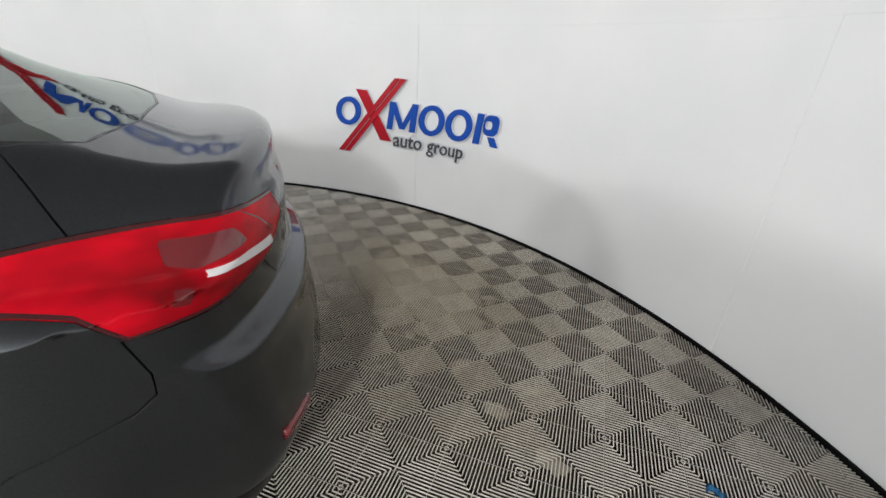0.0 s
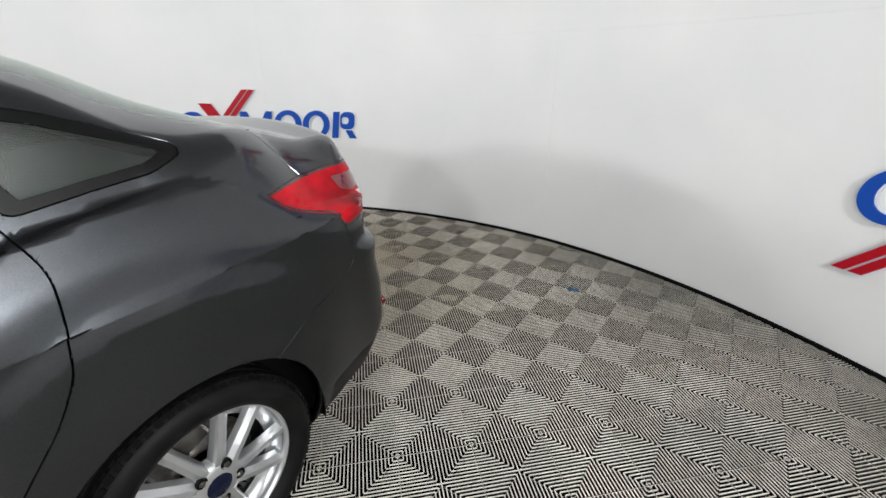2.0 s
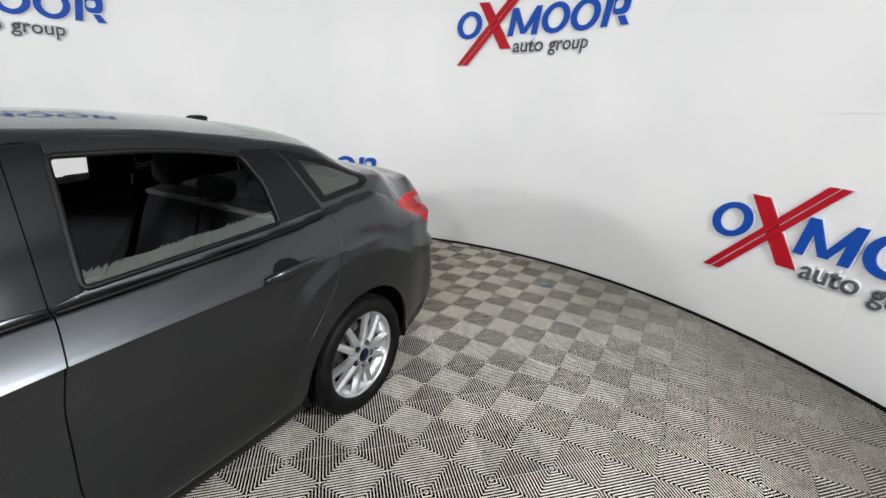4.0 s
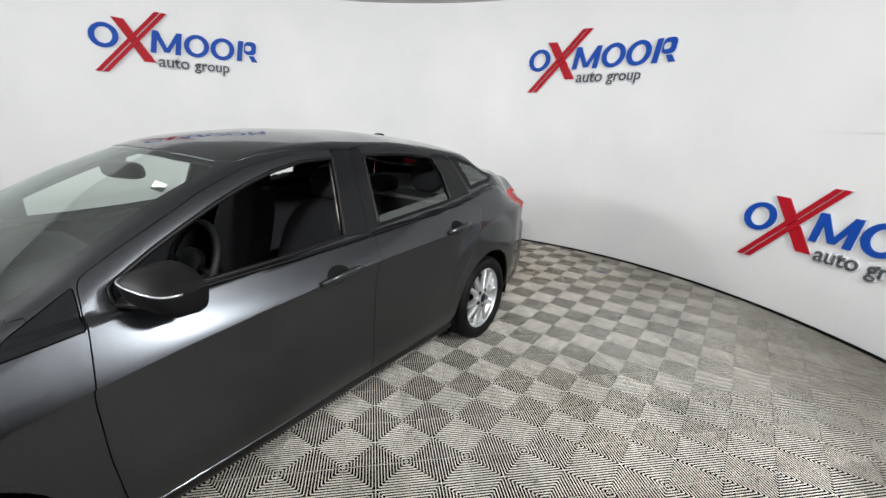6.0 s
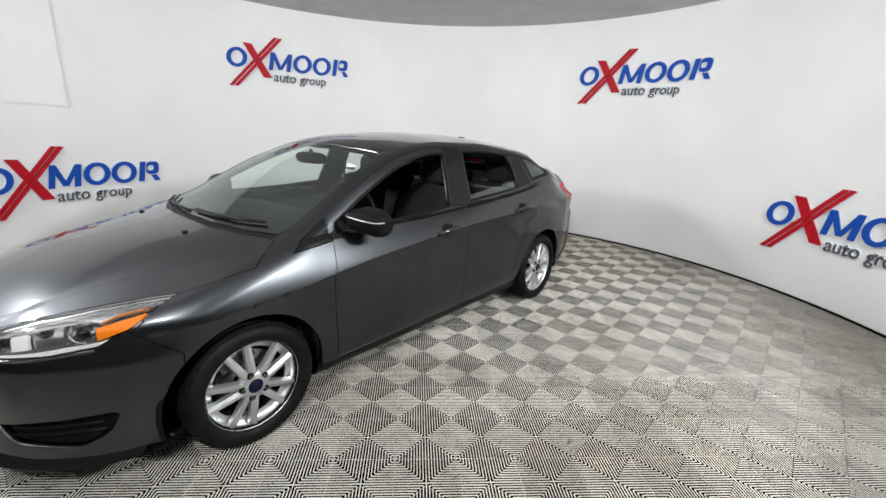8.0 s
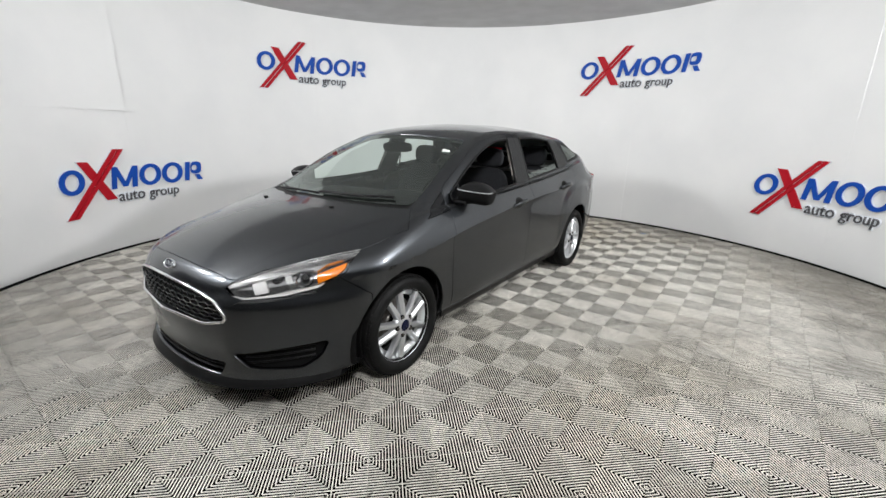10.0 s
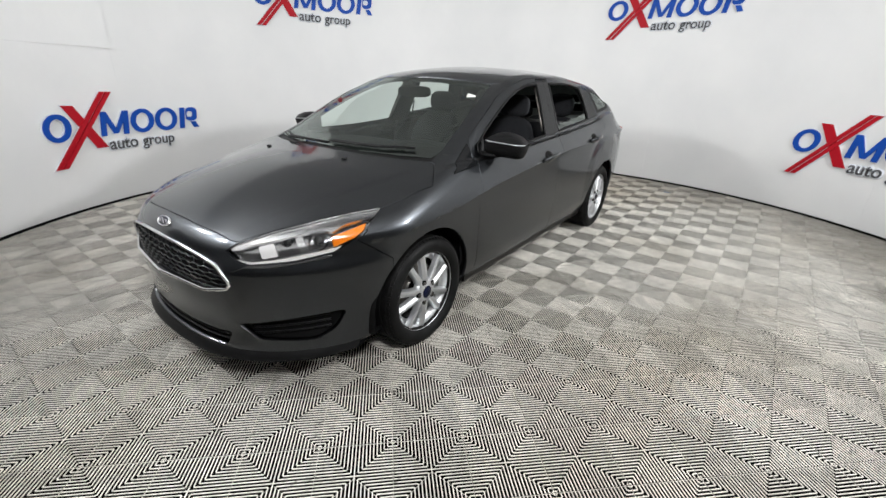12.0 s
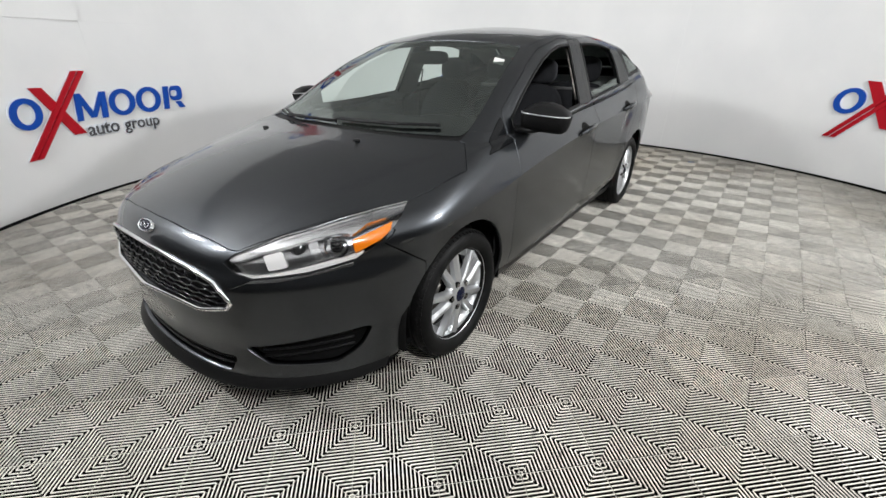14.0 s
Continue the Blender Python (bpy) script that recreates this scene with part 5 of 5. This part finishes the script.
for side in (1, -1):
    fog = panel("fog_recess", ["fog_hole"], BLACK, bumper, "black corner recess", side=side, gap=0.0, depth=0.0, sink=0.03)
    for z0 in (0.285, 0.315, 0.345):
        bm = bmesh.new()
        tube(bm, [on_front(x, z0 + 0.10 * (x - 0.5)) + Vector((-0.01, 0.022, 0)) for x in np.linspace(0.51, 0.745, 9)], 0.005, 6)
        if side < 0:
            flipx(bm)
        part("fog_bar", bm, TRIM, fog, smooth=True)
    LAMP_ALL = ["headlight", "amber", "bezel", "glow", "cell_0", "cell_1"]
    lamp = panel("headlight", LAMP_ALL, LENS, car, "clear headlight with amber corner", side=side, depth=0.004)
    panel("housing", LAMP_ALL, SMOKED, lamp, "grey lamp housing", side=side, gap=0.0, depth=0.0, sink=0.035)
    panel("upper_bezel", ["bezel"], BRIGHT, lamp, "silver upper bezel", side=side, gap=0.0, depth=0.02, sink=0.008)
    panel("turn_lens", ["amber"], AMBER, lamp, "amber turn lens", side=side, gap=0.0, depth=0.02, sink=0.006)
    panel("light_strip", ["glow"], WHITELENS, lamp, "white light strip", side=side, gap=0.0015, depth=0.02, sink=0.007)
    panel("reflector", ["cell_0"], WHITELENS, lamp, "bright lamp reflector", side=side, gap=0.0, depth=0.01, sink=0.02)
    panel("reflector", ["cell_1"], BRIGHT, lamp, "bright upright bar", side=side, gap=0.0, depth=0.01, sink=0.02)
    for t, r in ((0.48, 0.024), (0.84, 0.02)):
        c = Vector((0.50, -2.085, 0.676)).lerp(Vector((0.765, -1.845, 0.712)), t)
        d = Vector((0.66, -0.75, 0.05)).normalized()
        bm = bmesh.new()
        m = Matrix.Translation(c - d * 0.03) @ d.to_track_quat("X", "Z").to_matrix().to_4x4()
        lathe(bm, [(r * 1.15, 0.0), (r * 1.1, 0.008), (r, 0.009), (r * 0.8, 0.014), (r * 0.4, 0.018), (0.0005, 0.019)], 28, m)
        if side < 0:
            flipx(bm)
        bmesh.ops.recalc_face_normals(bm, faces=bm.faces)
        part("projector", bm, GLOSS, lamp, "dark projector lens", True)
    for k in range(18):
        u = -1.005 + 0.0145 * k
        zt = 0.646 + 0.10 * max(0.0, u + 0.99) * 0.8
        p = reach((0.75 * u + 0.66 * 1.4, 0.66 * u - 0.75 * 1.4 , zt), (-0.66, 0.75, 0), 2.2)
        bm = bmesh.new()
        box(bm, (0.008, 0.006, 0.009), Matrix.Translation(p + Vector((-0.66, 0.75, 0)) * 0.012) @ pose(0, 0, 0, 0, 0, 41), 0.001, 1)
        if side < 0:
            flipx(bm)
        part("strip_tooth", bm, WHITELENS, lamp)
    panel("chrome_strip", ["chrome_strip"], CHROME, bumper, "bright strip under the headlight", side=side, gap=0.0, depth=0.01, sink=-0.004)
    for t, w, h, mat in ((0.06, 0.04, 0.024, SMOKED), (0.48, 0.046, 0.034, SMOKED), (0.84, 0.04, 0.036, SMOKED)):
        c = Vector((0.50, -2.085, 0.672)).lerp(Vector((0.765, -1.845, 0.712)), t)
        d = Vector((0.66, -0.75, 0.05)).normalized()
        bm = bmesh.new()
        m = Matrix.Translation(c - d * 0.045) @ d.to_track_quat("X", "Z").to_matrix().to_4x4() @ Matrix.Diagonal((1, w / 0.04, h / 0.04, 1))
        lathe(bm, [(0.042, 0.028), (0.038, 0.024), (0.03, 0.0), (0.018, -0.008), (0.0005, -0.012)], 28, m)
        if t < 0.1:
            lathe(bm, [(0.0005, 0.016), (0.012, 0.014), (0.02, 0.006), (0.022, -0.006)], 24, m)
        if side < 0:
            flipx(bm)
        bmesh.ops.recalc_face_normals(bm, faces=bm.faces)
        part("reflector", bm, mat, lamp, "dark lamp bowl", True)
    tail = panel("tail_lamp", ["tail_rim", "tail_lamp", "tail_facet", "reverse"], REDLENS, car, "red tail lamp with white strip", side=side, depth=0.012)
    panel("reverse_strip", ["reverse"], WHITELENS, tail, "white reversing strip", side=side, gap=0.0, depth=0.0, sink=-0.0015)
    panel("lamp_rim", ["tail_rim"], RIMRED, tail, "dark red rim", side=side, gap=0.0, depth=0.0, sink=-0.0012)
    panel("lamp_facet", ["tail_facet"], DARKRED, tail, "dark red ribbed facet", side=side, gap=0.0, depth=0.0, sink=-0.0008)
    # rear reflector
    bm = bmesh.new()
    pts = []
    for k in range(9):
        x = 0.62 + 0.13 * k / 8
        q = reach((x, 2.7, 0.44 + 0.02 * k / 8), (0, -1, 0))
        pts.append(q + out_at(q) * 0.001)
    tube(bm, pts, 0.012, 8, squash=1.3)
    if side < 0:
        flipx(bm)
    part("reflector", bm, DARKRED, rear_bumper, "red bumper reflector", True)

    # door mirror: a domed cap over a crease, a squarer shell below
    ctr = Matrix.Translation((0.914, -0.703, 1.004)) @ pose(0, 0, 0, 0, 4, 12)
    bm = bmesh.new()
    rows, line = [], []
    for k in range(33):
        s = math.sin(math.pi * (k / 32 - 0.5))
        q = max(0.0, 1 - abs(s) ** 7)
        f = 0.012 + 0.078 * (0.82 + 0.18 * (1 - s * s)) * q ** 0.4
        top, low = 0.027 + 0.047 * (1 - abs(s) ** 2.2) ** 0.8 * q ** 0.2, 0.02 - 0.086 * (1 - (abs(s) if s > 0 else abs(s) * 0.85) ** 9) ** 0.5
        sec = [(0.05, top - 0.004), (0.03, top), (-0.25 * f, top - 0.003), (-0.7 * f, 0.027 + (top - 0.027) * 0.62), (-0.95 * f, 0.028), (-f, 0.0235), (-0.975 * f, 0.01), (-0.9 * f, 0.02 + (low - 0.02) * 0.4), (-0.7 * f, 0.02 + (low - 0.02) * 0.7), (-0.35 * f, 0.02 + (low - 0.02) * 0.92), (0.035, low), (0.052, low + 0.006)]
        rows.append([bm.verts.new(ctr @ Vector((0.116 * s, y, z))) for y, z in sec])
        line.append(ctr @ Vector((0.116 * s, -f - 0.0005, 0.0255)))
    for p, q in zip(rows, rows[1:]):
        for j in range(12):
            bm.faces.new((p[j], q[j], q[(j + 1) % 12], p[(j + 1) % 12])).material_index = 1 if j < 4 else 0
    bm.faces.new(rows[0])
    bm.faces.new(rows[-1][::-1])
    bmesh.ops.recalc_face_normals(bm, faces=bm.faces)
    if side < 0:
        flipx(bm)
    door_mirror = part("door_mirror", bm, [BLACK, TRIM], car, "black door mirror with a highlight bar on its crease", True)
    door_mirror.data.set_sharp_from_angle(angle=radians(50))
    # the highlight on the crease, added as a thin silver bar
    bm = bmesh.new()
    tube(bm, line[1:-1], 0.003, 6)
    if side < 0:
        flipx(bm)
    part("crease_highlight", bm, SILVER, door_mirror, "silver bar as highlight on the crease", True)
    bm = bmesh.new()
    pillow(bm, (0.095, 0.003, 0.05), ctr @ Matrix.Translation((0.0, 0.052, -0.012)), 4)
    if side < 0:
        flipx(bm)
    part("mirror_glass", bm, CHROME, door_mirror, "silvered glass", True)
    bm = bmesh.new()
    tube(bm, [(0.79, -0.775, 0.955), (0.845, -0.74, 0.95), (0.895, -0.69, 0.955)], 0.03, 10, squash=0.55)
    if side < 0:
        flipx(bm)
    part("mirror_arm", bm, TRIM, door_mirror, smooth=True)

doors = [o for o in car.children if o.name.split(".")[0] in ("front_door", "rear_door")]
for door in doors:
    left = sum(v.co.x for v in door.data.vertices) > 0
    yc, zc = ((-0.03, 0.856) if door.name.startswith("front") else (0.89, 0.905))
    tilt = 0.075
    bm = bmesh.new()
    rows = []
    for k in range(21):
        t = -1 + 2 * k / 20
        y, z = yc + 0.118 * t, zc + 0.118 * t * tilt
        p = on_side(y, z)
        n = out_at(p)
        lift = 0.006 + 0.034 * (1 - abs(t) ** 3.0)
        h = 0.0205 - 0.008 * abs(t) ** 3
        rows.append([bm.verts.new(p + n * (lift + a) + Vector((0, 0, b * h))) for a, b in ((-0.012, -0.8), (-0.002, -1), (0.008, -0.55), (0.011, 0.1), (0.006, 0.75), (-0.004, 1), (-0.012, 0.8))])
    for p, q in zip(rows, rows[1:]):
        for j in range(7):
            bm.faces.new((p[j], p[(j + 1) % 7], q[(j + 1) % 7], q[j]))
    bm.faces.new(rows[0])
    bm.faces.new(rows[-1][::-1])
    bmesh.ops.recalc_face_normals(bm, faces=bm.faces)
    if not left:
        flipx(bm)
    handle = part("handle", bm, PAINT, door, "painted pull handle", True)
    # the finger recess is only its shade: a dark disc on the skin
    bm = bmesh.new()
    rim_n, mid = 28, []
    for rr, d in ((1.0, 0.0008), (0.85, 0.0016), (0.0, 0.002)):
        ring = []
        for j in range(rim_n if rr else 1):
            a = 2 * math.pi * j / rim_n
            p = on_side(yc - 0.01 + 0.062 * rr * math.cos(a), zc + 0.006 + 0.041 * rr * math.sin(a))
            ring.append(bm.verts.new(p + out_at(p) * d))
        mid.append(ring)
    for j in range(rim_n):
        bm.faces.new((mid[0][j], mid[0][(j + 1) % rim_n], mid[1][(j + 1) % rim_n], mid[1][j]))
        bm.faces.new((mid[1][j], mid[1][(j + 1) % rim_n], mid[2][0]))
    if not left:
        flipx(bm)
    part("cup_shade", bm, RECESS_SHADE, handle, "dark disc for the shaded finger recess", True)
    # rubber seal round the window opening
    bm = bmesh.new()
    tube(bm, [on_side(y, z) + Vector((-0.004, 0, 0)) for y, z in (FRONT_OPEN if door.name.startswith("front") else REAR_OPEN)], 0.0095, 8, True)
    if not left:
        flipx(bm)
    part("window_seal", bm, TRIM, door, "black rubber window seal", True)
    if door.name.startswith("front"):
        # a thin grey strip just inside the window's rear edge
        bm = bmesh.new()
        tube(bm, [on_side(0.086 + 0.066 * t, 1.0 + 0.325 * t) + Vector((-0.022, 0, 0)) for t in (0.05, 0.25, 0.5, 0.75, 0.95)], 0.007, 6)
        if not left:
            flipx(bm)
        part("pillar_strip", bm, STEEL, door, "thin grey strip inside the pillar edge", True)
    # rubber strip along the belt
    bm = bmesh.new()
    y0, y1 = (-0.76, 0.232) if door.name.startswith("front") else (0.245, 1.14)
    pts = []
    for y in np.linspace(y0, y1, 24):
        z = float(belt(np.array([y]))[0]) + 0.004
        p = on_side(y, z)
        pts.append(p + Vector((0.004, 0, 0.004)))
    tube(bm, pts, 0.0055, 6)
    if not left:
        flipx(bm)
    part("belt_strip", bm, TRIM, door, "black belt strip", True)

# ---- wipers, nozzles, aerial ----
for pts in ([(-0.60, -1.10), (-0.42, -1.19), (-0.2, -1.232), (0.02, -1.245)], [(0.02, -1.21), (0.2, -1.195), (0.38, -1.155), (0.56, -1.085)]):
    bm = bmesh.new()
    tube(bm, [on_top(x, y) + Vector((0, 0, 0.014)) for x, y in pts], 0.008, 6)
    wiper = part("wiper", bm, TRIM, car, "black windshield wiper", True)
    bm = bmesh.new()
    tube(bm, [on_top(x, y - 0.03) + Vector((0, 0, 0.024)) for x, y in pts[:3]], 0.006, 6)
    part("wiper_arm", bm, TRIM, wiper, smooth=True)
for x in (-0.42, 0.30):
    bm = bmesh.new()
    p = on_top(x, -1.37)
    pillow(bm, (0.018, 0.012, 0.007), Matrix.Translation(p + Vector((0, 0, 0.004))))
    part("washer_nozzle", bm, TRIM, car, "small black washer nozzle", True)
bm = bmesh.new()
p = on_top(0.0, 1.14)
pillow(bm, (0.028, 0.05, 0.014), Matrix.Translation(p + Vector((0, 0, 0.004))), 2.4)
part("aerial_base", bm, TRIM, car, "black aerial base", True)


# ---- a scrap of blue tape on the floor, creased twice ----
bm = bmesh.new()
rows = []
for k in range(9):
    t = k / 8
    h = (0.0, 0.004, 0.009, 0.003, 0.002, 0.007, 0.002, 0.003, 0.008)[k]
    rows.append([bm.verts.new((0.06 * (t - 0.5), 0.034 * (s - 0.5) + 0.008 * math.sin(5 * t), h + 0.003 * s * (1 - t) + d)) for s in (0, 0.33, 0.66, 1) for d in (0.0015,)])
for p, q in zip(rows, rows[1:]):
    for j in range(3):
        bm.faces.new((p[j], q[j], q[j + 1], p[j + 1]))
bmesh.ops.solidify(bm, geom=bm.faces[:], thickness=0.0006)
bmesh.ops.recalc_face_normals(bm, faces=bm.faces)
TAPE = material("blue masking tape", (0.035, 0.22, 0.48), 0.6)
vary(TAPE, (0.02, 0.16, 0.38), (0.06, 0.28, 0.55), 90)
tape = mesh_object("masking_tape", bm, TAPE, True)
tape.matrix_world = pose(1.153, 3.444, 0.001, 0, 0, 35)
tagged(tape, "crumpled scrap of blue masking tape on the floor", "tape")

# ---- dried mud that fills the grooves of the tiles behind the car ----
MUD = material("dried brown mud", (0.2, 0.175, 0.13), 0.9)
vary(MUD, (0.13, 0.112, 0.08), (0.26, 0.23, 0.175), 9, 5)
relief(MUD, 60, 0.5, 0.003)
rng = random.Random(11)
bm = bmesh.new()
blots = [(-0.52, 3.0, 0.46, 0.3), (-0.2, 3.12, 0.22, 0.14), (-0.85, 2.85, 0.2, 0.15)]
blots += [(-0.5 + rng.gauss(0, 0.4), 3.0 + rng.gauss(0, 0.24), rng.uniform(0.02, 0.07), rng.uniform(0.02, 0.06)) for _ in range(34)]
for k, (x, y, rx, ry) in enumerate(blots):
    ph = [rng.uniform(0, 6.28) for _ in range(4)]
    ring = []
    for j in range(40):
        a = 2 * math.pi * j / 40
        r = 1 + 0.16 * math.sin(2 * a + ph[0]) + 0.12 * math.sin(5 * a + ph[1]) + 0.09 * math.sin(9 * a + ph[2]) + 0.05 * math.sin(15 * a + ph[3])
        ring.append(bm.verts.new((x + rx * r * math.cos(a), y + ry * r * math.sin(a), -0.0042 - 0.00004 * k)))
    mid = bm.verts.new((x, y, -0.0016 - 0.00004 * k))
    for j in range(40):
        bm.faces.new((mid, ring[j], ring[(j + 1) % 40]))
mud = mesh_object("mud", bm, MUD, True)
mud.parent = floor
tagged(mud, kind="stuff")


# ---- floor tiles: four fields of ribs, each running square to its edge ----
PITCH, SKEW, OFF_U, OFF_V = 0.2832, radians(44.8), 0.148, -0.113


def tile_mesh():
    verts, faces, slots = [], [], []

    def bar(x0, y0, x1, y1, w, z0, z1, lit=0.0027):
        d = Vector((x1 - x0, y1 - y0)).normalized()
        n = Vector((-d.y, d.x)) * w / 2
        k = len(verts)
        for z, s in ((z0, 1.0), (z1 - lit, 0.97), (z1, 0.93)):
            for px, py in ((x0, y0), (x1, y1)):
                verts.append((px + n.x * s, py + n.y * s, z))
                verts.append((px - n.x * s, py - n.y * s, z))
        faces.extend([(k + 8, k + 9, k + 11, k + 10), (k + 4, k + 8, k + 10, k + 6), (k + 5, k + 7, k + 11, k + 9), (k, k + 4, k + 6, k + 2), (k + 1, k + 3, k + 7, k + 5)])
        # slot 1: rib sides below the top edge, coloured as shaded groove
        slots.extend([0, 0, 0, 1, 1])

    h = PITCH / 2 - 0.0008
    count = 21
    step = PITCH / count
    for q in range(4):
        c, s = (1, 0, -1, 0)[q], (0, 1, 0, -1)[q]
        for k in range(count):
            y = -PITCH / 2 + (k + 0.5) * step
            x0, x1 = abs(y) + 0.001, h - 0.0004
            if x1 - x0 > 0.002:
                bar(c * x0 - s * y, s * x0 + c * y, c * x1 - s * y, s * x1 + c * y, 0.0044, -0.02, 0.0)
    for e in (1, -1):
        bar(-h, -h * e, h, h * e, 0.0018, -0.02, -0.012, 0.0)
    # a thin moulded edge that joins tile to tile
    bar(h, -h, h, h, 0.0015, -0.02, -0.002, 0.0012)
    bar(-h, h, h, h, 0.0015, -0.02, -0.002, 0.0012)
    me = bpy.data.meshes.new("tile")
    me.from_pydata(verts, [], faces)
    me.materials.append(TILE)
    me.materials.append(GROOVE_SHADE)
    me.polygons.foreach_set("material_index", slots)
    return me


eu, ev = Vector((math.cos(SKEW), math.sin(SKEW))), Vector((math.sin(SKEW), -math.cos(SKEW)))
tile_data = tile_mesh()
spots = []
for i in range(-22, 23):
    for j in range(-22, 23):
        c = eu * PITCH * (i + 0.5 + OFF_U) + ev * PITCH * (j + 0.5 + OFF_V)
        if (c - ROOM.xy).length < RADIUS + 0.19:
            spots.append((c.x, c.y))
# the strip between car and wall where one walks holds the tiles that can be picked apart
spots.sort(key=lambda c: abs(math.hypot(c[0] - 1.5, (c[1] + 0.2) * 0.62) - 0.9))
for c in spots[:300]:
    ob = new("tile", tile_data)
    ob.parent = floor
    ob.matrix_world = pose(c[0], c[1], 0, 0, 0, math.degrees(SKEW))
src = np.array([v.co[:] for v in tile_data.vertices])
poly = np.array([p.vertices[:] for p in tile_data.polygons])
ca, sa = math.cos(SKEW), math.sin(SKEW)
turned = np.c_[src[:, 0] * ca - src[:, 1] * sa, src[:, 0] * sa + src[:, 1] * ca, src[:, 2]]
vs, fs = [], []
for k, c in enumerate(spots[300:]):
    vs.append(turned + (c[0], c[1], 0))
    fs.append(poly + k * len(src))
me = bpy.data.meshes.new("tile_field")
me.from_pydata(np.concatenate(vs).tolist(), [], np.concatenate(fs).tolist())
me.materials.append(TILE)
me.materials.append(GROOVE_SHADE)
me.polygons.foreach_set("material_index", np.tile([p.material_index for p in tile_data.polygons], len(spots) - 300))
rest = tagged(new("tile_field", me), kind="stuff")
rest.parent = floor
